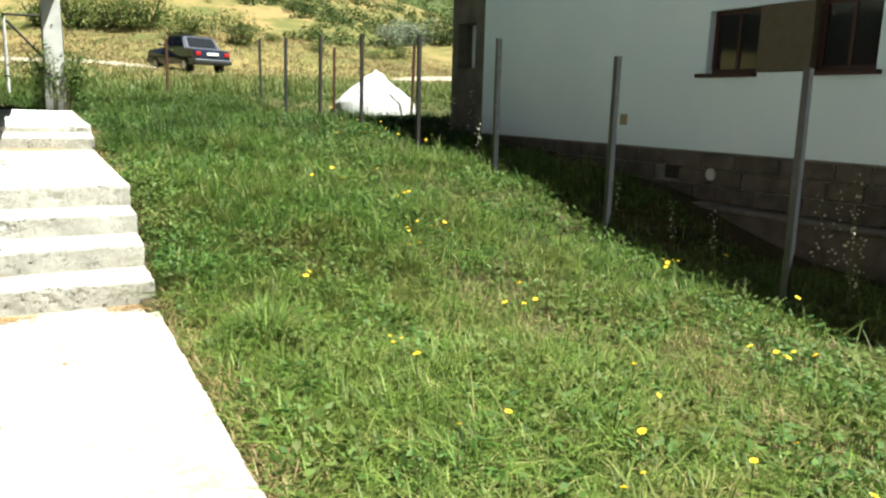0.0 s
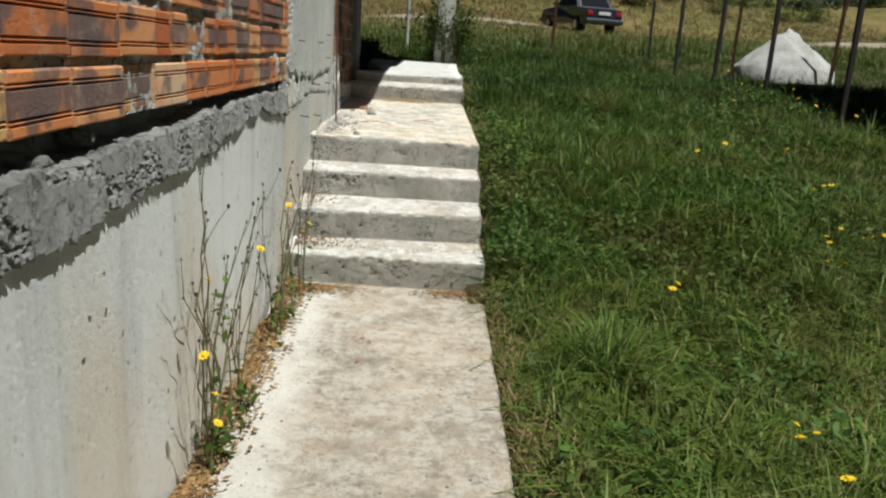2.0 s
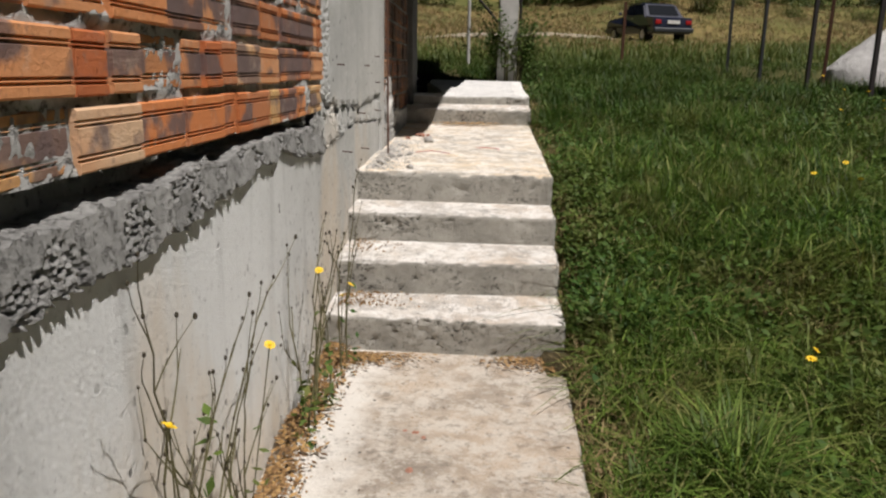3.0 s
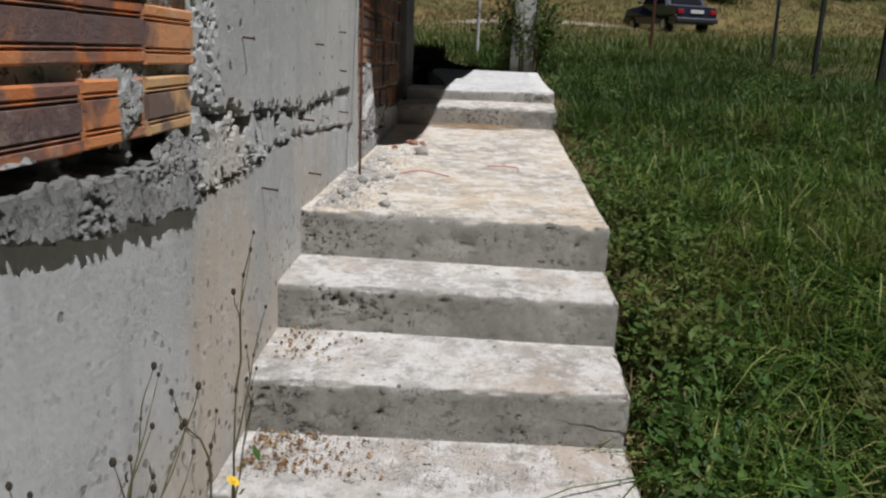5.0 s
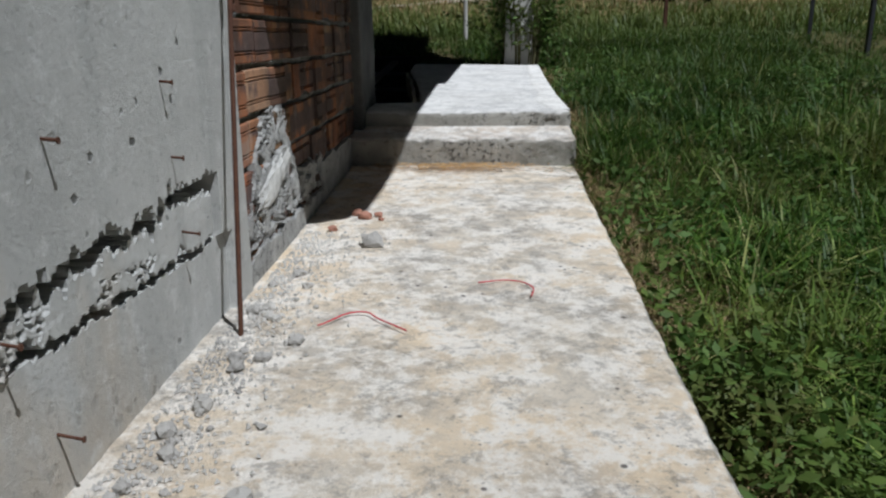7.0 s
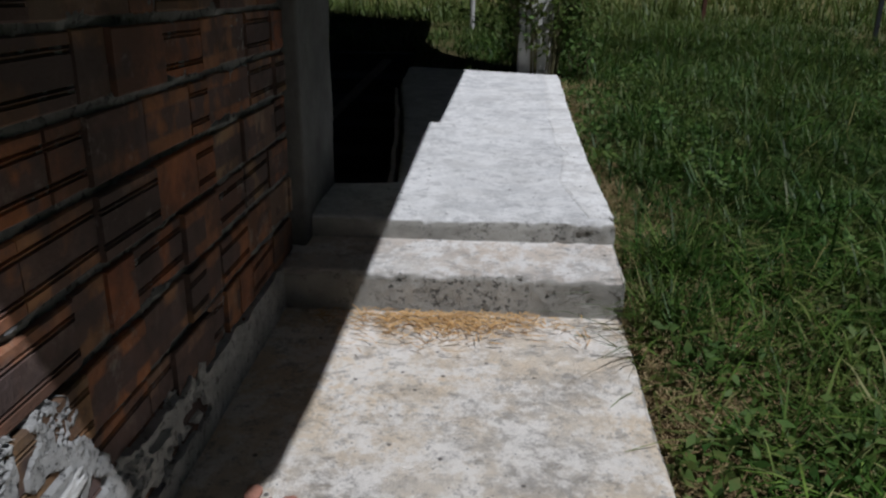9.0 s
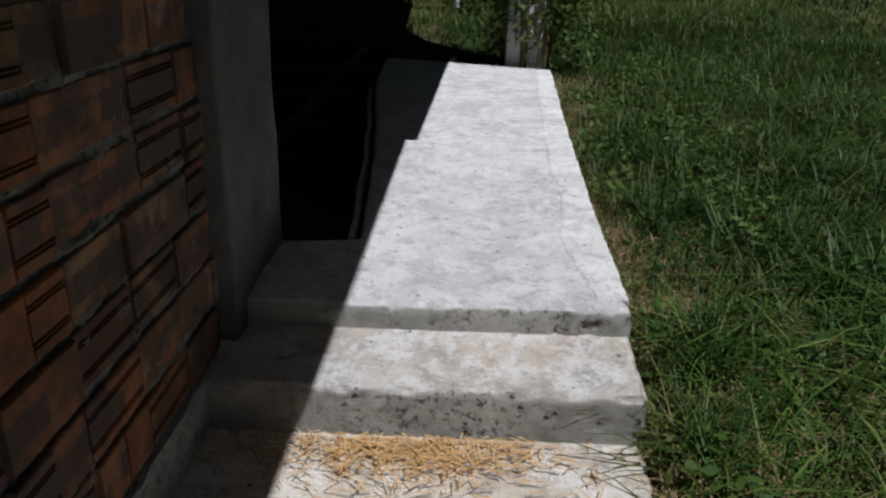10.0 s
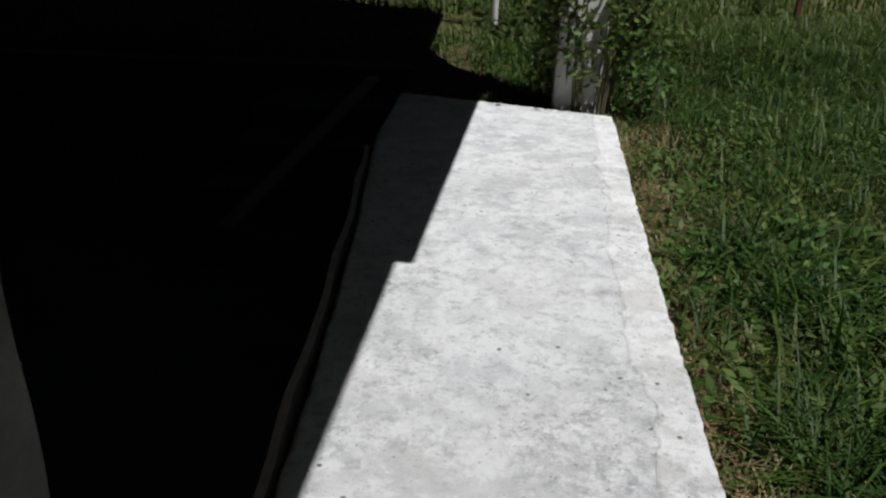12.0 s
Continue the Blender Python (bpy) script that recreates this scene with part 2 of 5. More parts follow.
def make_leaf(name, stops, amount=0.35, rough=0.58, green=True, field=False, gloss=0.22):
    m = Mat(name, rough, 0, gloss)
    c = m.ramp(m.island(), stops)
    if not green:
        m.color(c)
        m.leafy(amount, c)
        return m.m
    patch = m.noise(1.4, 6, 0.65)
    c = m.mix(m.maths("MULTIPLY", m.ramp(patch, [(0.46, 0.0), (0.62, 1.0)]), 0.45), c, (0.14, 0.15, 0.03))
    c = m.mix(m.maths("MULTIPLY", m.ramp(m.noise(6, 4, 0.6), [(0.45, 0.0), (0.58, 1.0)]), 0.6), c, (0.03, 0.075, 0.01))
    c = m.mix(m.maths("MULTIPLY", m.ramp(m.noise(2.7, 6, 0.7), [(0.53, 0.0), (0.62, 1.0)]), 0.45), c, (0.13, 0.10, 0.035))
    if field:      # lighter, yellower grass low on the plot, darker green further up
        along = m.maths("ADD", m.maths("MULTIPLY", m.axis(1), 0.05), m.maths("MULTIPLY", m.noise(0.8, 5, 0.6), 0.3))
        c = m.mix(m.ramp(along, [(0.30, 0.25), (0.52, 0.0)]), c, (0.19, 0.22, 0.05))
        c = m.mix(m.ramp(along, [(0.55, 0.0), (0.70, 0.66), (0.95, 0.52)]), c, (0.016, 0.044, 0.007))
        beyond = m.maths("ADD", m.maths("MULTIPLY", m.axis(1), 0.03), m.maths("MULTIPLY", m.noise(0.5, 5, 0.6), 0.12))
        c = m.mix(m.ramp(beyond, [(0.50, 0.0), (0.68, 0.55)]), c, (0.145, 0.165, 0.045))
    m.color(c)
    m.leafy(amount, c)
    return m.m


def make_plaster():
    m = Mat("sky_tinted_plaster", 0.9, 0, 0.2)
    # white wall; the blue of the skylight is put into its colour
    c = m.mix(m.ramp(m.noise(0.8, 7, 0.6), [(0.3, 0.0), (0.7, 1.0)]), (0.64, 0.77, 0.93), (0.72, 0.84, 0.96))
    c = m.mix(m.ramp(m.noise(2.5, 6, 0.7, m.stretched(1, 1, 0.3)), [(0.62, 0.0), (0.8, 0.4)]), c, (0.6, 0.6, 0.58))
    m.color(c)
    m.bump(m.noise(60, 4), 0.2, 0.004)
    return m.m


def make_stone(name, a, b):
    m = Mat(name, 0.92, 0, 0.2)
    c = m.mix(m.ramp(m.noise(3, 8, 0.7), [(0.35, 0.0), (0.65, 1.0)]), a, b)
    c = m.mix(m.ramp(m.rand(), [(0.0, 0.0), (1.0, 0.35)]), c, tuple(v * 0.6 for v in a))
    m.color(c)
    m.bump(m.noise(25, 8, 0.7), 0.7, 0.02)
    return m.m


def make_gravel():
    m = Mat("white_gravel", 0.9, 0, 0.2)
    c = m.mix(m.ramp(m.noise(3, 8, 0.7), [(0.35, 0.0), (0.65, 1.0)]), (0.46, 0.455, 0.44), (0.68, 0.67, 0.65))
    m.color(m.mix(m.ramp(m.noise(40, 6, 0.8), [(0.5, 0.0), (0.65, 0.7)]), c, (0.36, 0.35, 0.34)))
    m.bump(m.noise(30, 8, 0.8), 1.0, 0.04)
    return m.m


def make_glass():
    m = Mat("dark_window_glass", 0.06, 0, 0.5)
    m.color((0.015, 0.017, 0.02))
    return m.m


def make_paint():
    m = Mat("dark_blue_car_paint", 0.3, 0.0, 0.5)
    m.color(m.mix(m.noise(3), (0.012, 0.016, 0.035), (0.02, 0.024, 0.045)))
    m.b.inputs["Coat Weight"].default_value = 0.6
    return m.m


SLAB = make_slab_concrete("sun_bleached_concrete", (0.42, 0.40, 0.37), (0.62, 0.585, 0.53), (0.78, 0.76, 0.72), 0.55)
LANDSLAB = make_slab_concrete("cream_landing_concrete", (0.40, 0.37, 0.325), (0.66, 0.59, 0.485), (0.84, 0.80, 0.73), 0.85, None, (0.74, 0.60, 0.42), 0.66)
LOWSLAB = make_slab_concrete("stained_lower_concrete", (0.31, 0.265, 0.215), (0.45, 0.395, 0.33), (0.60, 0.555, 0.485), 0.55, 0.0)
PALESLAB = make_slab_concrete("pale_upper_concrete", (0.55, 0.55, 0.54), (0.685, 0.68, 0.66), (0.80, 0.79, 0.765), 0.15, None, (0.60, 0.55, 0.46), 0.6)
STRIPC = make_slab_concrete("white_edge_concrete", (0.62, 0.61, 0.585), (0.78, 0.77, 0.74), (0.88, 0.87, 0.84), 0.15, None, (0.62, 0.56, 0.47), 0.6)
# porch concrete: the deep shade under the roof is put into its colour
SHADEDC = plain("shade_dark_concrete", (0.055, 0.055, 0.06), 0.9, 0, 0.4, 3)
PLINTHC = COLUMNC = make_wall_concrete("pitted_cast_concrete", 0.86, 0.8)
WALLC, MORTAR, BRICK, GROUND = make_wall_concrete("grey_cast_concrete"), make_mortar("crumbling_mortar", 0.92, 0.6), make_brick("fired_hollow_brick"), make_ground()
BEDMORTAR, DARKMORTAR = make_mortar("pale_bed_mortar", 1.3), make_mortar("dark_bed_mortar", 0.6)
FOOTMORTAR = make_mortar("thrown_footing_mortar", 1.15, 0.6)
SMEAR = make_mortar("pale_trowelled_mortar", 2.0, 0.05)
SHADEBRICK = make_brick("dirt_and_shade_brick", 0.88, 0.124)
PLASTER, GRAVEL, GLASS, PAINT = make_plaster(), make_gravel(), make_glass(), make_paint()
STONE = make_stone("dark_plinth_stone", (0.07, 0.062, 0.055), (0.15, 0.135, 0.12))
BLOCKS = make_stone("bare_grey_blockwork", (0.10, 0.095, 0.09), (0.19, 0.18, 0.165))
# pillar grey set far below the other concrete to carry its shade
PILLAR = make_stone("shade_grey_concrete", (0.085, 0.085, 0.082), (0.20, 0.20, 0.19))
RUBBLE = make_stone("concrete_rubble", (0.30, 0.29, 0.27), (0.5, 0.48, 0.44))
GRASS = make_leaf("meadow_grass", [(0.0, (0.012, 0.034, 0.004)), (0.34, (0.040, 0.10, 0.010)), (0.60, (0.105, 0.21, 0.025)), (0.82, (0.22, 0.32, 0.06)), (1.0, (0.40, 0.36, 0.16))], 0.32, 0.55, field=True, gloss=0.3)
STALKS = make_leaf("pale_grass_stalk", [(0.0, (0.10, 0.16, 0.03)), (0.6, (0.18, 0.22, 0.06)), (1.0, (0.34, 0.29, 0.12))], 0.3)
DRYGRASS = make_leaf("dry_grass", [(0.0, (0.13, 0.085, 0.04)), (0.35, (0.24, 0.17, 0.08)), (0.75, (0.40, 0.30, 0.16)), (1.0, (0.18, 0.17, 0.06))], 0.2, green=False)
LEAF = make_leaf("broad_green_leaf", [(0.0, (0.035, 0.085, 0.018)), (1.0, (0.11, 0.19, 0.04))], 0.3, 0.62, gloss=0.25)
WOODLAND = make_leaf("dark_scrub_leaf", [(0.0, (0.018, 0.035, 0.010)), (0.6, (0.05, 0.08, 0.022)), (1.0, (0.12, 0.145, 0.04))], 0.2)
BUSH = make_leaf("shrub_leaf", [(0.0, (0.045, 0.075, 0.018)), (0.6, (0.09, 0.125, 0.03)), (1.0, (0.17, 0.19, 0.05))], 0.25)
SILVER = make_leaf("grey_green_shrub_leaf", [(0.0, (0.16, 0.19, 0.13)), (1.0, (0.27, 0.31, 0.22))], 0.25, green=False)
LITTER = make_leaf("brown_plant_litter", [(0.0, (0.10, 0.06, 0.03)), (0.5, (0.24, 0.14, 0.06)), (1.0, (0.42, 0.27, 0.11))], 0.1, 0.8, green=False)
STRAW = make_leaf("yellow_straw", [(0.0, (0.38, 0.21, 0.07)), (1.0, (0.66, 0.44, 0.20))], 0.1, 0.7, green=False)
STEM = plain("dry_weed_stem", (0.12, 0.11, 0.05), 0.8)
PETAL = plain("yellow_petal", (0.80, 0.55, 0.02), 0.6, vary=0.15, scale=40)
BUD = plain("dark_seed_bud", (0.05, 0.04, 0.025), 0.8)
STEEL = plain("weathered_galvanised_steel", (0.055, 0.06, 0.065), 0.4, 0.4)
RUST = plain("rusty_steel", (0.11, 0.05, 0.03), 0.85, 0.3, 0.5, 30)
IRON = plain("dark_painted_iron", (0.035, 0.03, 0.03), 0.7, 0.3)
POLE = plain("pale_weathered_concrete_pole", (0.50, 0.49, 0.46), 0.85, 0, 0.3, 5)
SILL = plain("dark_red_painted_wood", (0.04, 0.013, 0.012), 0.5)
SHUTTER = plain("drab_brown_shutter_board", (0.11, 0.095, 0.07), 0.7)
WOOD = plain("grey_weathered_plank", (0.20, 0.17, 0.14), 0.8, 0, 0.4, 14)
TYRE = plain("black_rubber", (0.015, 0.015, 0.015), 0.8)
CHROME = plain("worn_chrome", (0.45, 0.45, 0.46), 0.3, 0.9)
TAIL = plain("red_tail_light", (0.38, 0.02, 0.02), 0.25)
PLATE = plain("white_number_plate", (0.7, 0.7, 0.68), 0.5)
TILE = plain("clay_roof_tile", (0.35, 0.13, 0.07), 0.8)
REDWIRE = plain("red_plastic_strip", (0.50, 0.05, 0.06), 0.5)
ROADM = plain("pale_gravel_track", (0.34, 0.295, 0.22), 0.95, 0, 0.3, 2)


# ---- building helpers ----
def finish(name, bm, material, smooth=False):
    me = bpy.data.meshes.new(name)
    bm.to_mesh(me)
    bm.free()
    me.materials.append(material)
    if smooth:
        for p in me.polygons:
            p.use_smooth = True
    return me


def part(name, bm, material, parent=None, label="", smooth=False):
    me = bm if isinstance(bm, bpy.types.Mesh) else finish(name, bm, material, smooth)
    ob = new(name, me)
    if parent:
        ob.parent = parent
    if label:
        tagged(ob, label)
    return ob


def thing(name, label, category, group="", kind="", at=(0, 0, 0)):
    ob = tagged(new(name), label, category, group, kind)
    ob.location = at
    return ob


def box(bm, x0, x1, y0, y1, z0, z1, bevel=0.0, segs=1):
    r = bmesh.ops.create_cube(bm, size=1.0, matrix=Matrix.LocRotScale(((x0 + x1) / 2, (y0 + y1) / 2, (z0 + z1) / 2), None, (x1 - x0, y1 - y0, z1 - z0)))
    if bevel:
        edges = list({e for v in r["verts"] for e in v.link_edges})
        bmesh.ops.bevel(bm, geom=edges, offset=bevel, segments=segs, affect="EDGES", profile=0.5)
    return bm


def one_box(*a, **k):
    return box(bmesh.new(), *a, **k)


def rod(bm, a, b, r0, r1=None, sides=8):
    a, b = Vector(a), Vector(b)
    d = b - a
    m = Matrix.Translation((a + b) / 2) @ d.to_track_quat("Z", "Y").to_matrix().to_4x4()
    bmesh.ops.create_cone(bm, cap_ends=True, segments=sides, radius1=r0, radius2=r0 if r1 is None else r1, depth=d.length, matrix=m)
    return bm


def prism(bm, outline, z0, z1):
    """An upright prism over a plan outline, given counterclockwise."""
    low = [bm.verts.new((x, y, z0)) for x, y in outline]
    top = [bm.verts.new((x, y, z1)) for x, y in outline]
    n = len(outline)
    bm.faces.new(low[::-1])
    bm.faces.new(top)
    for k in range(n):
        bm.faces.new((low[k], low[(k + 1) % n], top[(k + 1) % n], top[k]))
    return bm


def raw_mesh(name, verts, faces, material, smooth=False):
    """A mesh from a vertex array and a list of equal-sided face arrays."""
    me = bpy.data.meshes.new(name)
    verts = np.asarray(verts, np.float32)
    me.vertices.add(len(verts))
    me.vertices.foreach_set("co", verts.ravel())
    loops = np.concatenate([f.ravel() for f in faces]).astype(np.int32)
    sizes = np.concatenate([np.full(len(f), f.shape[1]) for f in faces])
    me.loops.add(len(loops))
    me.loops.foreach_set("vertex_index", loops)
    me.polygons.add(len(sizes))
    me.polygons.foreach_set("loop_start", (np.cumsum(sizes) - sizes).astype(np.int32))
    me.polygons.foreach_set("use_smooth", np.full(len(sizes), smooth))
    me.update(calc_edges=True)
    me.validate()
    me.materials.append(material)
    return me


rng = np.random.default_rng(7)


def curve_at(table):
    xs, ys = [p[0] for p in table], [p[1] for p in table]
    return lambda v: np.interp(v, xs, ys)


# right-hand edge of the walkway, along y
right_edge = curve_at([(-4, 0.66), (2.5, 0.75), (4.0, 0.80), (5.25, 0.845), (6.25, 0.86), (8.0, 0.915), (9.35, 0.945), (10.5, 0.955), (11.8, 1.0), (13.6, 1.085), (14.4, 1.10)])
# height of the meadow along y
meadow = curve_at([(-30, -1.2), (-6, -0.5), (0, -0.18), (3.2, -0.12), (4.6, -0.04), (5.4, 0.12), (6.6, 0.42), (8.0, 0.58), (9.4, 0.70), (10.3, 0.80),
                   (11.3, 0.88), (13.0, 0.97), (14.4, 1.02), (16.0, 1.26), (18.0, 1.44), (25.0, 1.85), (33.0, 2.30), (40.0, 3.1), (60.0, 6.2), (90.0, 12.0), (150.0, 27.0), (400.0, 95.0), (900.0, 170.0)])


under_walk = curve_at([(-4, -0.3), (5.2, -0.22), (6.4, 0.25), (9.4, 0.45), (14.4, 0.7)])


def wobble(x, y):
    return (np.sin(x * 1.7 + 0.6 * y) * np.cos(y * 1.3 - 0.4 * x) * 0.03 + np.sin(x * 0.31 + 1.0) * np.sin(y * 0.23) * np.clip((y - 16) / 30, 0, 1) * 0.5
            + np.sin(x * 0.045 + 0.5) * np.clip((y - 40) / 60, 0, 1) * 3.5)


def ground_at(x, y):
    x, y = np.asarray(x, float), np.asarray(y, float)
    z = meadow(y) + wobble(x, y) + np.clip((x - 1.2) / 3.6, 0, 1) * 0.06 * np.clip((y - 4) / 2, 0, 1)
    z = z - 0.0015 * np.clip(x - 9, 0, 60) ** 1.5 * np.clip(1 - y / 60, 0, 1)
    z = np.where((x < right_edge(y) - 0.16) & (y < 14.3) & (x > -9), np.minimum(z, under_walk(y)), z)
    sunk = (((x < 0.32) & (y < 14.42)) | ((x < -0.3) & (y < 15.4))) & (x > -9)
    return np.where(sunk, np.minimum(z, np.where(y > 10.2, 0.25, -0.4)), z)


# ---- the ground ----
def build_ground():
    xs = np.unique(np.concatenate([np.linspace(-3, 9, 97), np.linspace(-12, 20, 65), np.linspace(-60, 60, 61), np.linspace(-400, 400, 41), [-700, 700, 0.31, 0.33, -0.31, -0.29]]))
    ys = np.unique(np.concatenate([np.linspace(-2, 18, 121), np.linspace(-8, 40, 97), np.linspace(-60, 120, 91), np.linspace(-300, 900, 61), [14.41, 14.43, 15.39, 15.41]]))
    gx, gy = np.meshgrid(xs, ys)
    v = np.stack([gx, gy, ground_at(gx, gy)], -1).reshape(-1, 3)
    w = len(xs)
    k = (np.arange(len(ys) - 1)[:, None] * w + np.arange(w - 1)[None]).ravel()
    tagged(new("ground", raw_mesh("ground", v, [np.stack([k, k + 1, k + w + 1, k + w], 1)], GROUND, True)), "grassy meadow soil rising to a dry hillside", "ground", kind="structure")


build_ground()


# ---- the concrete walkway ----
def rough_block(name, left, right, y0, y1, z0, top, cell=0.012, skew0=0.0, skew1=0.0, chips=1.0, pits=1.0, material=None):
    """A cast block with worn, chipped edges and pitted faces. left, right: x along y; top: height along y; skew: how far the ends run back on the right."""
    ym = (y0 + y1) / 2
    nx = max(8, int(round((right(ym) - left(ym)) / cell)))
    ny = max(6, int(round((y1 - y0) / cell)))
    nz = max(4, int(round((top(ym) - z0) / (cell * 1.2))))
    index, verts, faces = {}, [], []

    def vert(i, j, k):
        key = (i, j, k)
        if key in index:
            return index[key]
        u, w = i / nx, j / ny
        yy0, yy1 = y0 + skew0 * u, y1 + skew1 * u
        y = yy0 + (yy1 - yy0) * w
        xl, xr = left(y), right(y)
        zt = top(y)
        x, z = xl + (xr - xl) * u, z0 + (zt - z0) * k / nz
        p = Vector((x, y, z))
        slow = noise.noise(p * 3.1)
        fine = noise.noise(p * 23.0)
        edges = (i in (0, nx)) + (j in (0, ny)) + (k == nz)
        ix = 1 if i == 0 else -1 if i == nx else 0
        iy = 1 if j == 0 else -1 if j == ny else 0
        iz = -1 if k == nz else 0
        grain = noise.noise(p * 60.0)
        depth = 0.003 * fine + 0.006 * slow + 0.0016 * grain
        pit = noise.noise(Vector((p.x * 46, p.y * 46, p.z * 60)))
        zone = noise.noise(p * 3.3 + Vector((9, 3, 1)))
        if pit > 0.42 - 0.3 * zone and not iz and iy:
            depth += pits * min(0.022, 0.05 * (pit - 0.42 + 0.3 * zone) + 0.004)
        crack = noise.noise(Vector((p.x * 9, p.y * 9, p.z * 26)))
        if iy and zone > 0.24 and crack > 0.46:
            depth += pits * min(0.012, 0.12 * (crack - 0.46))
        if edges >= 2:
            depth += chips * (0.006 + 0.016 * max(0.0, fine + 0.6 * slow) ** 1.5 + 0.012 * max(0.0, noise.noise(p * 9.0)))
        p += Vector((ix, iy, iz)) * depth
        if iz:
            p.z += 0.005 * slow
        if material is STRIPC and i == 0:
            p.z -= 0.005
        index[key] = len(verts)
        verts.append(p)
        return index[key]

    for i in range(nx):
        for j in range(ny):
            faces.append((vert(i, j, nz), vert(i + 1, j, nz), vert(i + 1, j + 1, nz), vert(i, j + 1, nz)))
    for i in range(nx):
        for k in range(nz):
            faces.append((vert(i, 0, k), vert(i + 1, 0, k), vert(i + 1, 0, k + 1), vert(i, 0, k + 1)))
            faces.append((vert(i + 1, ny, k), vert(i, ny, k), vert(i, ny, k + 1), vert(i + 1, ny, k + 1)))
    for j in range(ny):
        for k in range(nz):
            faces.append((vert(0, j + 1, k), vert(0, j, k), vert(0, j, k + 1), vert(0, j + 1, k + 1)))
            faces.append((vert(nx, j, k), vert(nx, j + 1, k), vert(nx, j + 1, k + 1), vert(nx, j, k + 1)))
    return raw_mesh(name, np.array([tuple(v) for v in verts]), [np.array(faces)], material or SLAB, True)


def flat(v):
    return lambda y: v


walkway = thing("concrete_walkway", "sun-bleached rough concrete walkway with worn steps", "walkway", kind="structure")
wall_left = flat(-0.28)
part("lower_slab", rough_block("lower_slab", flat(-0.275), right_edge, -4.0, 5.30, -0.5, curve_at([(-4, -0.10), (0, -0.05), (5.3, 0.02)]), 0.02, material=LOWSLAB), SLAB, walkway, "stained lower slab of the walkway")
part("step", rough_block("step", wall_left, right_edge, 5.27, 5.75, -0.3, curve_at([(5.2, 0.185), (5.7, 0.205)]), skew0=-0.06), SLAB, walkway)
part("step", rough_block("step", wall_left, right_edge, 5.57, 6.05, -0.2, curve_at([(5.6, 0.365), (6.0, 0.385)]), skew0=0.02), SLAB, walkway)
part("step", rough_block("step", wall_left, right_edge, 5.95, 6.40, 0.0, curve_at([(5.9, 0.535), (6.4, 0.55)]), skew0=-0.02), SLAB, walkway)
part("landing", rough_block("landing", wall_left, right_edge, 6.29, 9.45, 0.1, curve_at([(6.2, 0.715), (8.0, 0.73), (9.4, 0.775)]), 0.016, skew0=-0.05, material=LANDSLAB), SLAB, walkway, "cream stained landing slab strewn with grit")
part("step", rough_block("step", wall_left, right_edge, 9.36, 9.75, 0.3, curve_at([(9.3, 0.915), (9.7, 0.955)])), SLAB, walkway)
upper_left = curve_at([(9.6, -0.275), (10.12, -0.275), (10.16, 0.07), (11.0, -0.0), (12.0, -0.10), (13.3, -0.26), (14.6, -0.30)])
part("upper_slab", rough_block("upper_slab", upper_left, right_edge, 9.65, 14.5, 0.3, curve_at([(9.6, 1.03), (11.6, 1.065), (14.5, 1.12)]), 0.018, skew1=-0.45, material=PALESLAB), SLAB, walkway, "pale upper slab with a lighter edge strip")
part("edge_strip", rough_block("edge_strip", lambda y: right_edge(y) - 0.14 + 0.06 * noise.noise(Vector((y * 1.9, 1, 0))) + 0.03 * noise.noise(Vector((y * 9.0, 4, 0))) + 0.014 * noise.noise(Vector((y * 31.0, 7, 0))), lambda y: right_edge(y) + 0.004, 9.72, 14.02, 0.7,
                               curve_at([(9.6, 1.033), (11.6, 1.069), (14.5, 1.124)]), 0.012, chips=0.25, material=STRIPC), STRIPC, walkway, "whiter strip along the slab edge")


# ---- the unfinished house ----
def wall_face(name, y0, y1, z0, z1, cell, depth_at, material, back=-0.52, smooth=True):
    """A wall whose face is modelled as relief: depth_at(y, z) gives x. Closed at the sides, top and back."""
    ny, nz = int((y1 - y0) / cell) + 1, int((z1 - z0) / cell) + 1
    ys, zs = np.linspace(y0, y1, ny), np.linspace(z0, z1, nz)
    v = [(depth_at(y, z), y, z) for z in zs for y in ys]
    k = (np.arange(nz - 1)[:, None] * ny + np.arange(ny - 1)[None]).ravel()
    quads = [np.stack([k, k + 1, k + ny + 1, k + ny], 1)]
    n = len(v)
    v += [(back, y, z) for z in (z0, z1) for y in ys]
    a = np.arange(ny - 1)
    quads.append(np.stack([a + 1, a, n + a, n + a + 1], 1))
    top = (nz - 1) * ny
    quads.append(np.stack([top + a, top + a + 1, n + ny + a + 1, n + ny + a], 1))
    quads.append(np.stack([n + a + 1, n + a, n + ny + a, n + ny + a + 1], 1))
    m = len(v)
    v += [(back, y, z) for y in (y0, y1) for z in zs]
    b = np.arange(nz - 1)
    quads.append(np.stack([b * ny, (b + 1) * ny, m + b + 1, m + b], 1))
    quads.append(np.stack([(b + 1) * ny + ny - 1, b * ny + ny - 1, m + nz + b, m + nz + b + 1], 1))
    me = raw_mesh(name, v, quads, material, smooth)
    me.set_sharp_from_angle(angle=radians(32))
    return me


BRICK_Z, COURSE = 1.105, 0.131


def crumble(y, z, s=1.0):
    """Lumps of aggregate, about -0.5 to 0.6."""
    return 0.35 * noise.noise(Vector((0.3, y * s * 15, z * s * 17))) + 0.5 * noise.noise(Vector((1.7, y * s * 37, z * s * 41))) + 0.5 * noise.noise(Vector((4, y * s * 83, z * s * 90)))


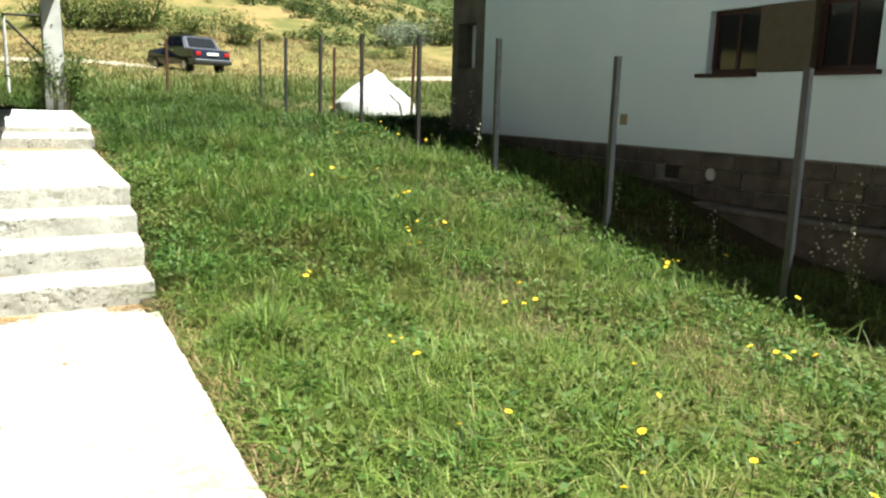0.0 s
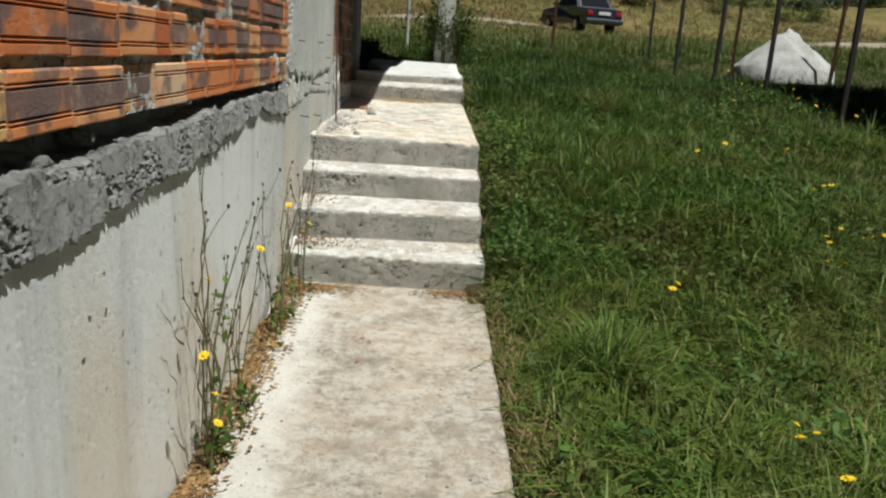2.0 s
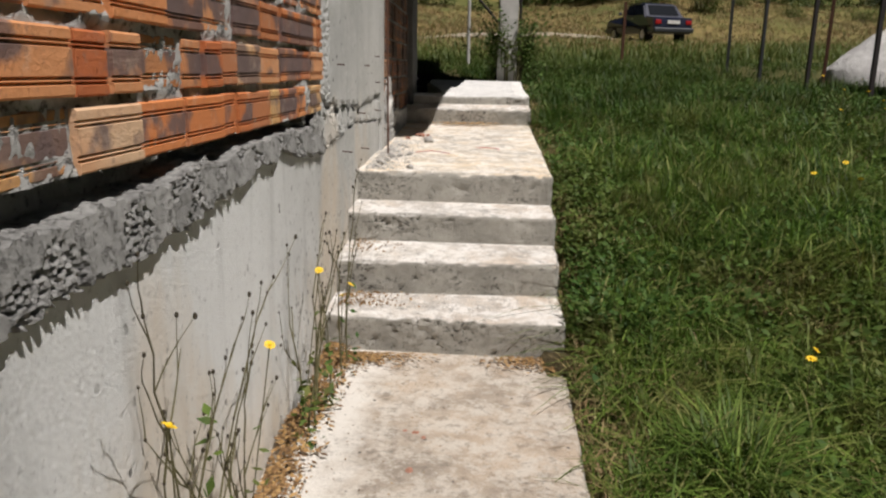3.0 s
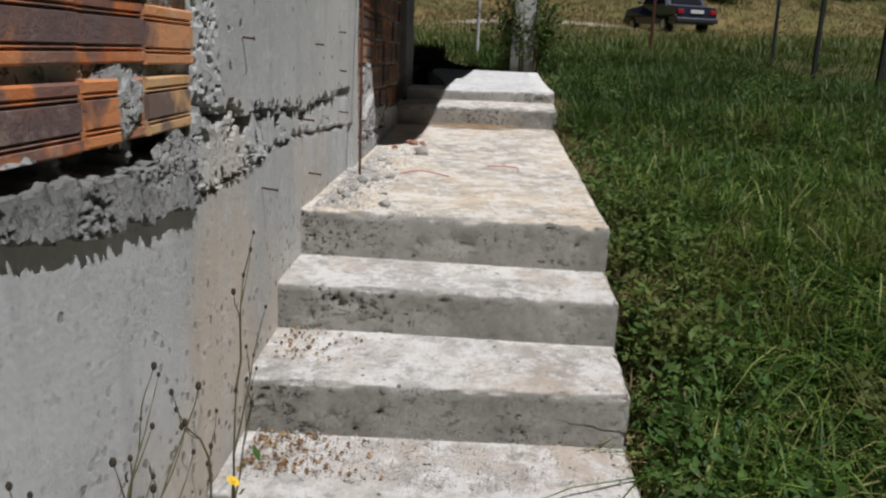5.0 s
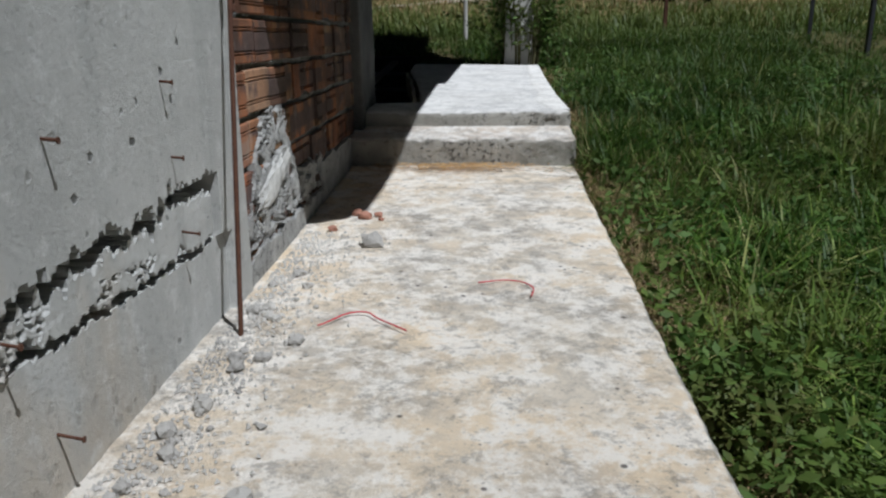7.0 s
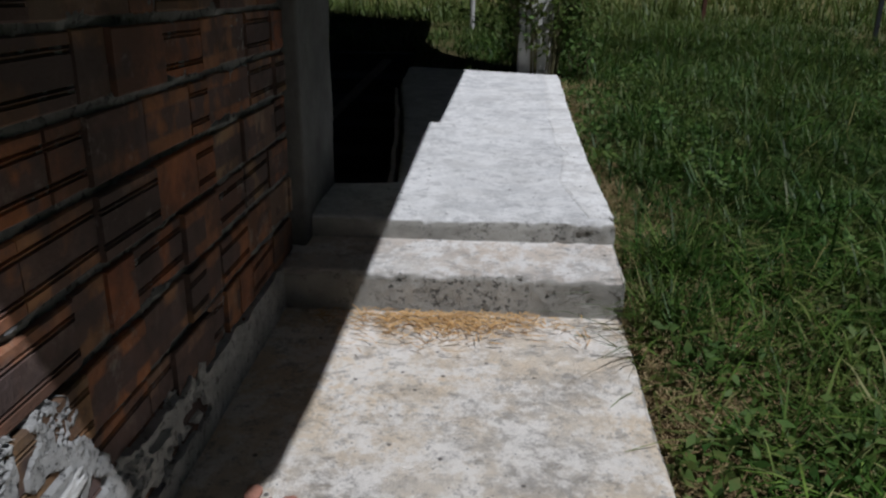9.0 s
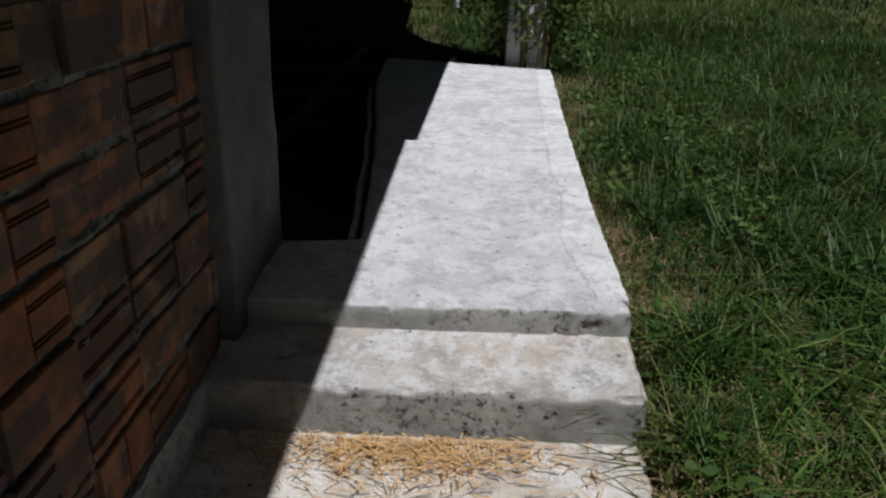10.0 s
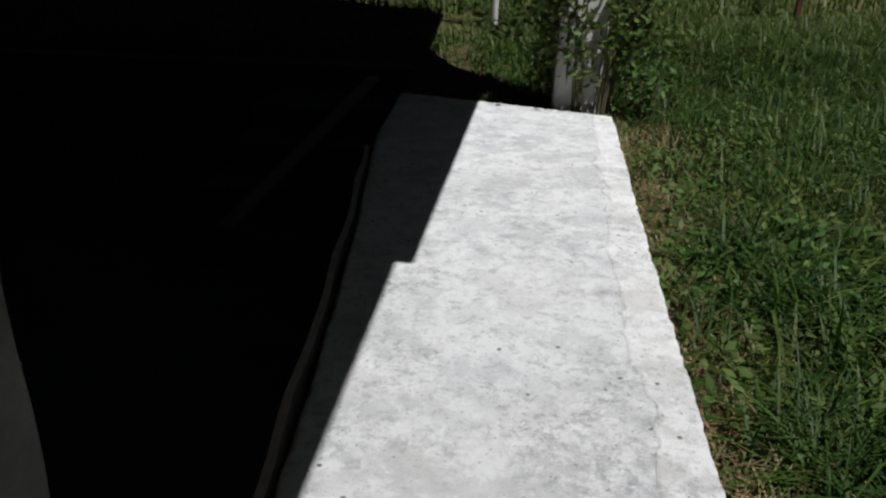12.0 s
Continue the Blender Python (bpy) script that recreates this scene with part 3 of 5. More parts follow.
def lip(y):
    """The ragged line under which the smooth plinth begins."""
    return float(np.interp(y, [2.4, 3.5, 4.5, 5.0, 5.6, 6.1, 7.1], [0.90, 0.925, 1.0, 0.93, 0.945, 0.99, 0.945])) + 0.022 * noise.noise(Vector((y * 7, 0, 0))) + 0.014 * noise.noise(Vector((y * 34, 3, 0)))


def plinth_face(y, z):
    return float(np.interp(y, [-3, 3.5, 5.3], [-0.238, -0.236, -0.25])) + 0.004 * noise.noise(Vector((0, y * 1.5, z * 1.5)))


def plinth_depth(y, z):
    x = plinth_face(y, z)
    if z > lip(y) + 0.05:
        return x - 0.09
    return x


def honeycomb(y, z):
    """True in the small voids of badly packed concrete."""
    return noise.noise(Vector((8, y * 7, z * 10))) > 0.12 and noise.noise(Vector((3, y * 85, z * 95))) > 0.1


def band_depth(y, z):
    """The rough mortar between plinth and bricks: a ragged crack below it, and a deep ragged recess under the bricks."""
    x = plinth_face(y, z)
    e = lip(y)
    if z < e:
        return x - 0.08
    up = (z - e) / max(0.03, 1.105 - e)
    c = crumble(y, z)
    cut = 0.68 + 0.14 * noise.noise(Vector((y * 5, 1, 0))) + 0.07 * noise.noise(Vector((y * 24, 4, 0)))
    if up > cut:
        lump = noise.noise(Vector((5, y * 13, z * 13)))
        return x - 0.085 if lump < 0.52 else x - 0.012 + 0.016 * c
    x += 0.021 * (1 - 0.95 * up) + 0.0035 * c + 0.004 * noise.noise(Vector((y * 5, z * 6, 2)))
    if z - e < 0.006 + 0.02 * noise.noise(Vector((y * 33, 9, 0))) + 0.016 * noise.noise(Vector((y * 8, 2, 0))):
        x -= 0.06
    elif honeycomb(y, z):
        x -= 0.012
    return x


def joint_top(y):
    return float(np.interp(y, [5.25, 5.5, 6.0, 6.3, 7.0, 7.4], [1.16, 1.115, 1.10, 1.08, 1.115, 1.10])) + 0.035 * noise.noise(Vector((y * 9, 7, 0))) + 0.03 * noise.noise(Vector((y * 40, 5, 0)))


def set_back(y):
    """How far the lower pour stands behind the upper one."""
    return float(np.interp(y, [5.25, 5.65], [0.0, 0.020]))


def column_depth(y, z):
    x = -0.25 + 0.003 * noise.noise(Vector((2, y * 2, z * 2))) + 0.9 * set_back(y)
    if z < lip(y) and y < 7.3:
        x -= set_back(y)
    if y < 7.22 and lip(y) - 0.004 < z < joint_top(y) + 0.035 * abs(noise.noise(Vector((y * 42, 6, 0)))):
        x -= 0.10
    if 5.24 < y < 5.43 - 0.03 * noise.noise(Vector((z * 8, 2, 0))) and z > 1.1:
        x += 0.006 * crumble(y, z, 2.6) - 0.002 - (0.014 if noise.noise(Vector((3, y * 60, z * 60))) > 0.25 else 0.0)
    if abs(y - 7.37) < 0.009 and z > 1.0:
        x -= 0.02
    return x


def joint_depth(y, z):
    """The honeycombed cold joint across the column wall, split by black ragged cracks."""
    e, t = lip(y), joint_top(y)
    t += 0.035 * abs(noise.noise(Vector((y * 42, 6, 0))))
    if y > 7.2 or not e - 0.01 < z < t + 0.005:
        return -0.31
    c = crumble(y, z)
    wild = y < 5.8
    x = -0.250 + 0.25 * set_back(y) + (0.005 if wild else 0.0025) * c + (0.010 * max(0.0, 1 - (z - e) / 0.1) if wild else 0.0)
    upper = (0.03 if wild else 0.036) + 0.03 * noise.noise(Vector((6, y * 9, 0))) + 0.022 * noise.noise(Vector((2, y * 38, 0))) + 0.014 * noise.noise(Vector((2, y * 95, 0)))
    lower = 0.013 + 0.022 * noise.noise(Vector((7, y * 21, 0))) + 0.016 * noise.noise(Vector((1, y * 45, 0)))
    if t - z < upper or z - e < lower:
        x -= 0.09
    elif wild and noise.noise(Vector((9, y * 24, z * 20))) > 0.27:
        x -= 0.06
    elif honeycomb(y, z) and (wild or z - e < 0.06 + 0.04 * noise.noise(Vector((y * 6, 3, 3)))):
        x -= 0.025 if wild else 0.016
    return x


def foot_depth(y, z):
    """The footing of the far brickwork: smooth concrete below a broken joint, rough bed mortar, and mortar thrown up over the first courses."""
    joint = 0.815 + 0.012 * noise.noise(Vector((y * 7, 1, 0))) + 0.014 * noise.noise(Vector((y * 26, 2, 0)))
    x = -0.238 + 0.003 * noise.noise(Vector((y * 3, z * 3, 6)))
    if z < joint or y > 8.6:
        top = 0.93 if y > 8.6 else joint
        return x if z < top + 0.02 * noise.noise(Vector((y * 9, 2, 4))) else -0.36
    ledge = float(np.interp(y, [7.45, 7.9, 8.2, 8.6], [0.93, 0.985, 0.965, 0.93])) + 0.012 * noise.noise(Vector((y * 14, 5, 0)))
    thrown = float(np.interp(y, [7.45, 7.54, 7.60, 7.66, 7.74, 7.84, 7.95, 8.02, 8.06, 8.12], [0.92, 0.97, 1.10, 1.16, 1.205, 1.22, 1.21, 1.16, 1.07, 0.96]))
    thrown += 0.035 * noise.noise(Vector((y * 12, z * 12, 0))) + 0.03 * noise.noise(Vector((y * 31, z * 31, 0)))
    c = crumble(y, z)
    if z > max(ledge, thrown):
        return -0.36
    if z - joint < 0.022 + 0.02 * noise.noise(Vector((y * 12, 3, 1))) and noise.noise(Vector((y * 5, 8, 1))) > -0.25:
        return x - 0.05
    # a pale trowelled smear from the foot up into the thrown mortar
    along, off = (y - 7.58) / 0.38, z - (0.965 + 0.17 * (y - 7.58))
    if 0 < along < 1 and abs(off) < 0.055 + 0.03 * noise.noise(Vector((y * 10, z * 10, 2))):
        return x + 0.008 + 0.002 * c
    x += 0.005 * c + 0.006 * noise.noise(Vector((y * 9, z * 9, 3)))
    if noise.noise(Vector((8, y * 17, z * 19))) > 0.22:
        x -= 0.018
    elif honeycomb(y, z):
        x -= 0.02
    return x


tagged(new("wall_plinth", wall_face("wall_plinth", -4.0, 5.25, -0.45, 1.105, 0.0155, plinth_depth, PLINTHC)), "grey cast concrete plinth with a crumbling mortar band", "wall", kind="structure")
tagged(new("mortar_band", wall_face("mortar_band", 0.3, 5.25, 0.83, 1.104, 0.0065, band_depth, MORTAR)), "crumbling grey mortar band under the bricks", "mortar", kind="structure")
tagged(new("cold_joint", wall_face("cold_joint", 5.252, 7.23, 0.88, 1.20, 0.0045, joint_depth, COLUMNC)), "honeycombed cracked joint in the cast concrete", "mortar", kind="structure")
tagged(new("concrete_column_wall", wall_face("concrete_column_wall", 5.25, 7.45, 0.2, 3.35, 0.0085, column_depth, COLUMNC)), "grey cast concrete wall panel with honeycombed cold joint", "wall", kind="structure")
tagged(new("wall_foot", wall_face("wall_foot", 7.452, 9.555, 0.4, 1.27, 0.0070, foot_depth, FOOTMORTAR)), "rough mortar footing under the brickwork", "wall", kind="structure")


def brick_mesh(length, material, height=0.110, depth=0.10, grooves=(0.20, 0.27, 0.73, 0.80)):
    """A hollow brick laid on its side, with two pairs of grooves along its face. Its face is at x = 0."""
    h = height
    prof = [(-depth, 0.0), (-0.004, 0.0), (0.0, 0.004)]
    for g in grooves:
        prof += [(0.0, h * g - 0.0035), (-0.006, h * g - 0.0015), (-0.006, h * g + 0.0015), (0.0, h * g + 0.0035)]
    prof += [(0.0, h - 0.004), (-0.004, h), (-depth, h)]
    bm = bmesh.new()
    a = [bm.verts.new((x, 0, z)) for x, z in prof]
    b = [bm.verts.new((x, length, z)) for x, z in prof]
    for k in range(len(prof) - 1):
        bm.faces.new((a[k], b[k], b[k + 1], a[k + 1]))
    bm.faces.new(a[::-1])
    bm.faces.new(b)
    bmesh.ops.recalc_face_normals(bm, faces=bm.faces)
    return finish("brick", bm, material)


NEW_BRICKS = brick_mesh(0.238, BRICK), brick_mesh(0.115, BRICK)
SHADE_BRICKS = brick_mesh(0.238, SHADEBRICK, 0.126), brick_mesh(0.115, SHADEBRICK, 0.126)
SMOOTH_BRICKS = brick_mesh(0.238, SHADEBRICK, 0.126, grooves=()), brick_mesh(0.115, SHADEBRICK, 0.126, grooves=())


def bed_depth(x0, z0, course):
    def depth(y, z):
        k = (z - z0) / course
        near = abs(k - round(k)) * course
        squeeze = noise.noise(Vector((4, y * 6, round(k) * 3.7)))
        return x0 - 0.012 + 0.026 * max(0.0, squeeze + 0.05) * max(0.0, 1 - near / 0.022) + 0.012 * crumble(y, z)
    return depth


def brick_wall(name, y0, y1, z1, label, x0, seed, kinds, bed, z0=BRICK_Z, course=COURSE, smooth_ones=None):
    wall = new(name, wall_face(name, y0, y1, z0, z1, 0.012, bed_depth(x0, z0, course), bed, smooth=False))
    tagged(wall, label, "wall", kind="structure")
    r = random.Random(seed)
    k = 0
    while z0 + (k + 1) * course < z1 + 0.02:
        y = y0 + 0.004
        first = 1 if k % 2 or r.random() < 0.3 else 0
        while y < y1 - 0.02:
            size = first if first is not None else (1 if r.random() < 0.3 else 0)
            first = None
            ln = 0.115 if size else 0.238
            me = kinds[size]
            if smooth_ones and y > y0 + 0.55 and r.random() < 0.7:
                me = smooth_ones[size]
            cut = 1.0
            if y + ln > y1 - 0.002:
                cut = (y1 - 0.002 - y) / ln
            ob = new("brick", me)
            ob.scale = (1, cut, 1)
            ob.parent = wall
            ob.location = (x0 + r.uniform(-0.008, 0.010), y, z0 + k * course + r.uniform(-0.003, 0.003))
            ob.rotation_euler = (radians(r.uniform(-0.6, 0.6)), 0, radians(r.uniform(-1.6, 1.6)))
            y += ln + r.uniform(0.004, 0.011)
        k += 1
    return wall


def upper_walls():
    bm = bmesh.new()
    box(bm, -0.52, -0.30, -4.0, 5.25, 2.30, 3.35)
    tagged(part("wall_upper", bm, MORTAR), "rough unplastered upper wall", "wall", kind="structure")
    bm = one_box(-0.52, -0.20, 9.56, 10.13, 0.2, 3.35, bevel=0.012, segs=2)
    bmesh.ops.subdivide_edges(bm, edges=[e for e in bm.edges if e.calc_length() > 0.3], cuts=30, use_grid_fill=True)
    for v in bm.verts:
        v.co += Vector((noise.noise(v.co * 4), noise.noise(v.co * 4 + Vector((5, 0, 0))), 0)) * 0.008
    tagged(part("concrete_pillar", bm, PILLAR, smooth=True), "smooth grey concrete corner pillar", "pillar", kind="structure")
    for nm, a in (("wall_back", (-8.3, -8.0, -4.0, 15.0, -0.4, 6.2)), ("wall_south", (-8.0, -0.52, -4.3, -4.0, -0.4, 6.2)), 
                  ("wall_storey", (-8.0, -0.25, -4.3, 10.36, 3.52, 6.2))):
        tagged(part(nm, one_box(*a), MORTAR), "rough grey house wall", "wall", kind="structure")
    tagged(part("wall_inner", one_box(-8.0, -0.53, 9.85, 10.12, 0.2, 3.35), SHADEDC), "inner wall of the porch, coloured dark for shade", "wall", kind="structure")
    # balcony with a rounded corner, and the porch roof beyond it
    arc = [(1.03, 7.95), (1.03, 10.80), (-0.25, 10.80), (-0.25, 7.02), (0.455, 7.18), (0.66, 7.25), (0.84, 7.31), (0.955, 7.39), (1.015, 7.53)]
    tagged(part("balcony_slab", prism(bmesh.new(), arc, 3.35, 3.52), WALLC), "cast concrete balcony slab", "balcony", kind="structure")
    tagged(part("porch_roof", prism(bmesh.new(), [(-8.0, 10.804), (1.09, 10.804), (1.16, 13.9), (1.16, 14.25), (0.87, 14.65), (0.60, 15.13), (0.50, 16.75), (0.30, 17.15), (-0.73, 17.5), (-8.0, 18.0)], 3.352, 3.522), SHADEDC), "cast concrete roof slab over the dark porch", "roof", kind="structure")
    tagged(part("ceiling", prism(bmesh.new(), [(-8.0, -4.0), (-0.54, -4.0), (-0.54, 10.05), (-8.0, 10.05)], 3.36, 3.5), WALLC), "rough concrete ceiling slab", "ceiling", kind="structure")
    bm = prism(bmesh.new(), [(-8.8, -4.8), (0.2, -4.8), (0.2, 10.9), (-8.8, 10.9)], 6.2, 6.38)
    tagged(part("roof", bm, TILE), "low clay-coloured roof", "roof", kind="structure")
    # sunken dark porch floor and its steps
    tagged(part("porch_floor", one_box(-7.9, 0.25, 10.15, 15.3, 0.26, 0.40), SHADEDC), "dark concrete floor of the sunken porch", "floor", kind="structure")
    tagged(part("wall_porch_end", one_box(-7.9, -0.30, 15.15, 15.4, 0.40, 1.18), SHADEDC), "low concrete retaining wall of the porch", "wall", kind="structure")
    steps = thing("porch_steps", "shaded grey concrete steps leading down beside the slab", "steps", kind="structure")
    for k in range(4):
        part("step", one_box(-1.35, -0.36, 14.95 - 0.5 * (k + 1), 15.15, 0.40 + 0.15 * (3 - k), 0.40 + 0.15 * (4 - k), bevel=0.01), SHADEDC, steps)
    bm = bmesh.new()
    box(bm, -0.045, 0.045, -1.05, 1.05, 0, 0.03, bevel=0.004)
    plank = tagged(part("wooden_plank", bm, WOOD), "grey weathered plank lying across the porch steps", "plank")
    plank.matrix_world = pose(-0.80, 14.0, 0.86, 14, 0, -13)


upper_walls()


# ---- the neighbour's house ----
def neighbour():
    X = 7.05
    house = thing("neighbour_house", "white plastered house with a dark stone plinth and small windows", "house")
    WY0, WY1, WZ0, WZ1 = 4.26, 6.24, 1.80, 2.49
    bm = bmesh.new()
    box(bm, X, X + 0.3, -9.0, WY0, 0.93, 4.7)
    box(bm, X, X + 0.3, WY1, 10.9, 0.93, 4.7)
    box(bm, X, X + 0.3, WY0, WY1, 0.93, WZ0)
    box(bm, X, X + 0.3, WY0, WY1, WZ1, 4.7)
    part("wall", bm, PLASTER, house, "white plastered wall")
    bm = bmesh.new()
    box(bm, X + 0.3, X + 9, -9.0, -8.7, 0.2, 4.7)
    box(bm, X + 8.7, X + 9, -8.7, 11.9, 0.2, 4.7)
    box(bm, X + 0.31, X + 8.7, 11.6, 11.9, 0.2, 4.7)
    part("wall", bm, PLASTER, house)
    bm = bmesh.new()
    box(bm, X + 0.02, X + 0.3, 10.904, 11.2, 0.2, 4.7)
    box(bm, X + 0.02, X + 0.3, 11.75, 11.96, 0.2, 4.7)
    box(bm, X + 0.02, X + 0.3, 11.2, 11.75, 0.2, 2.0)
    box(bm, X + 0.02, X + 0.3, 11.2, 11.75, 2.75, 3.35)
    box(bm, X + 0.02, X + 0.3, 11.2, 11.75, 4.0, 4.7)
    part("corner_wall", bm, BLOCKS, house, "bare dark grey blockwork corner")
    part("plinth", one_box(X - 0.0, X + 0.3, -9.0, 10.9, -0.6, 0.925), DARKMORTAR, house, "dark stone plinth")
    # added dark face in place of the shaded grass below the ledge
    part("footing", one_box(X - 0.18, X - 0.034, -9.0, 10.6, -0.7, 0.30), STONE, house, "footing coloured dark for the shade below the ledge")
    part("ledge", one_box(X - 0.24, X - 0.034, -9.0, 10.6, 0.302, 0.36, bevel=0.015), BLOCKS, house, "narrow concrete ledge along the plinth")
    r = random.Random(5)
    for row in range(3):
        y = -0.6 + 0.2 * row
        while y < 10.8:
            ln = min(r.uniform(0.34, 0.62), 10.89 - y)
            if ln < 0.12:
                break
            if not (row == 1 and 6.42 < y + ln / 2 < 6.85):
                part("stone", one_box(X - 0.03 + r.uniform(-0.008, 0.006), X - 0.002, y, y + ln - 0.012, 0.365 + row * 0.186, 0.365 + (row + 1) * 0.186 - 0.012, bevel=0.012), STONE, house)
            y += ln
    # the window: two sashes beside a boarded middle
    win = part("window", one_box(X + 0.10, X + 0.16, WY0, WY1, WZ0, WZ0 + 0.05), SILL, house, "dark wooden window with a boarded middle")
    for a, b in ((4.26, 4.92), (5.56, 6.24)):
        bm = bmesh.new()
        box(bm, X + 0.09, X + 0.15, a, a + 0.055, WZ0 + 0.05, WZ1)
        box(bm, X + 0.09, X + 0.15, b - 0.055, b, WZ0 + 0.05, WZ1)
        box(bm, X + 0.09, X + 0.15, a + 0.055, b - 0.055, WZ1 - 0.05, WZ1)
        box(bm, X + 0.10, X + 0.14, (a + b) / 2 - 0.02, (a + b) / 2 + 0.02, WZ0 + 0.05, WZ1 - 0.05)
        part("frame", bm, SILL, win)
    for a, b in ((4.32, 4.865), (5.615, 6.185)):
        part("pane", one_box(X + 0.115, X + 0.122, a, b, WZ0 + 0.05, WZ1 - 0.05), GLASS, win, "dark reflecting glass")
    part("shutter", one_box(X - 0.025, X + 0.09, 4.925, 5.555, WZ0 + 0.01, WZ1 - 0.005, bevel=0.006), SHUTTER, win, "drab boarded shutter")
    for a, b in ((4.20, 4.93), (5.55, 6.32)):
        part("sill", one_box(X - 0.10, X + 0.09, a, b, WZ0 - 0.045, WZ0 - 0.002, bevel=0.006), SILL, win, "dark red sill")
    part("inner_room", one_box(X + 0.8, X + 0.9, 3.8, 6.8, 1.2, 3.0), SHUTTER, house)
    part("vent", one_box(X - 0.018, X - 0.004, 6.46, 6.72, 0.58, 0.74), IRON, house, "dark vent opening")
    bm = bmesh.new()
    bmesh.ops.create_cone(bm, cap_ends=True, segments=16, radius1=0.07, radius2=0.06, depth=0.05, matrix=pose(X - 0.05, 5.98, 0.68, 0, 90, 0))
    part("pipe_end", bm, POLE, house, "pale round pipe end")
    part("patch", one_box(X - 0.006, X - 0.001, 7.45, 7.58, 1.18, 1.32), ROADM, house, "ochre stain on the plaster")
    bm = prism(bmesh.new(), [(X - 0.28, -9.4), (X + 9.4, -9.4), (X + 9.4, 12.3), (X - 0.28, 12.3)], 4.7, 4.82)
    v = [bm.verts.new(c) for c in ((X - 0.3, -9.45, 4.824), (X + 9.45, -9.45, 4.824), (X + 9.45, 12.35, 4.824), (X - 0.3, 12.35, 4.824), (X + 4.4, -5, 6.4), (X + 4.4, 8, 6.4))]
    for f in ((0, 1, 4), (1, 2, 5, 4), (2, 3, 5), (3, 0, 4, 5), (3, 2, 1, 0)):
        bm.faces.new([v[k] for k in f])
    part("roof", bm, TILE, house, "clay tile hip roof")


neighbour()


# ---- fence, pole and gate ----
def fence_post(x, y, top, material, label, lean=0.0, width=0.05):
    base = float(ground_at(x, y)) - 0.25
    post = thing("fence_post", label, "fence post", "posts of the meadow fence", at=(x, y, base))
    h = top - base
    w = width / 2
    bm = bmesh.new()
    # an angle profile
    prism(bm, [(-w, -w), (w, -w), (w, -w + 0.012), (-w + 0.012, -w + 0.012), (-w + 0.012, w), (-w, w)], 0, h)
    part("post", bm, material, post)
    for k in range(4):
        z = h - 0.06 - k * 0.36
        part("wire_hook", rod(bmesh.new(), (w * 0.2, -w - 0.006, z), (w * 0.2, -w + 0.02, z), 0.006, sides=6), RUST, post)
    post.rotation_euler = (0, radians(lean), radians(rng.uniform(-12, 12)))


for y, top in ((-2.2, 1.45), (-0.3, 1.5), (1.55, 1.58), (3.46, 1.69), (5.42, 1.85), (7.34, 2.12), (9.22, 2.28), (11.1, 2.40), (12.88, 2.51), (14.7, 2.56), (16.35, 2.63)):
    fence_post(4.95, y, top, STEEL if y < 8 else IRON if 9 < y < 13.5 else STEEL, "weathered steel angle fence post in tall grass", rng.uniform(-0.6, 0.6), 0.052 if y < 8 else 0.046)
fence_post(3.26, 17.5, 2.60, RUST, "thin rusty steel fence post in tall grass", 0.4)
fence_post(5.70, 14.1, 2.40, RUST, "rusty brown steel fence post beyond the meadow", 0.5, 0.045)
fence_post(7.34, 14.0, 2.53, RUST, "rusty brown steel fence post beyond the meadow", 1.5, 0.05)


def pole():
    ob = thing("concrete_pole", "pale weathered square concrete pole wrapped in a climbing shrub", "pole", at=(0.90, 14.40, 0.9))
    bm = bmesh.new()
    w0, w1, h = 0.158, 0.105, 6.6
    v = [bm.verts.new((sx * w, sy * w, z)) for w, z in ((w0, 0), (w1, h)) for sx, sy in ((-1, -1), (1, -1), (1, 1), (-1, 1))]
    for f in ((3, 2, 1, 0), (4, 5, 6, 7), (0, 1, 5, 4), (1, 2, 6, 5), (2, 3, 7, 6), (3, 0, 4, 7)):
        bm.faces.new([v[k] for k in f])
    bmesh.ops.bevel(bm, geom=bm.edges[:], offset=0.018, segments=2, affect="EDGES")
    part("shaft", bm, POLE, ob)
    gate = thing("metal_gate", "dark iron gate frame with a diagonal brace, standing in grass", "gate", at=(0.265, 16.7, 1.2))
    part("gate_post", rod(bmesh.new(), (0, 0, 0), (0, 0, 1.62), 0.03), POLE, gate, "pale gate post")
    part("top_rail", rod(bmesh.new(), (0, 0, 1.60), (0.95, 0, 1.62), 0.022), IRON, gate)
    part("brace", rod(bmesh.new(), (0.04, 0, 1.5), (0.62, 0, 0.85), 0.022), IRON, gate)
    part("end_post", rod(bmesh.new(), (0.95, 0, 0), (0.95, 0, 1.63), 0.025), IRON, gate)


pole()


# ---- leaves and plants ----
def leaf_quads(centres, size, spread=1.0, droop=0.0):
    """Arrays of small folded leaves at the given centres."""
    n = len(centres)
    d = rng.normal(size=(n, 3))
    d[:, 2] = d[:, 2] * 0.6 - droop
    d /= np.linalg.norm(d, axis=1)[:, None]
    up = rng.normal(size=(n, 3)) * 0.6 + (0, 0, 1)
    side = np.cross(d, up)
    side /= np.linalg.norm(side, axis=1)[:, None] + 1e-9
    s = (size * rng.uniform(0.6, 1.3, n))[:, None]
    a = centres - d * s
    b = centres + d * s
    v = np.stack([a, centres + side * s * 0.45, b, centres - side * s * 0.45], 1).reshape(-1, 3)
    return v, np.arange(4 * n).reshape(-1, 4)


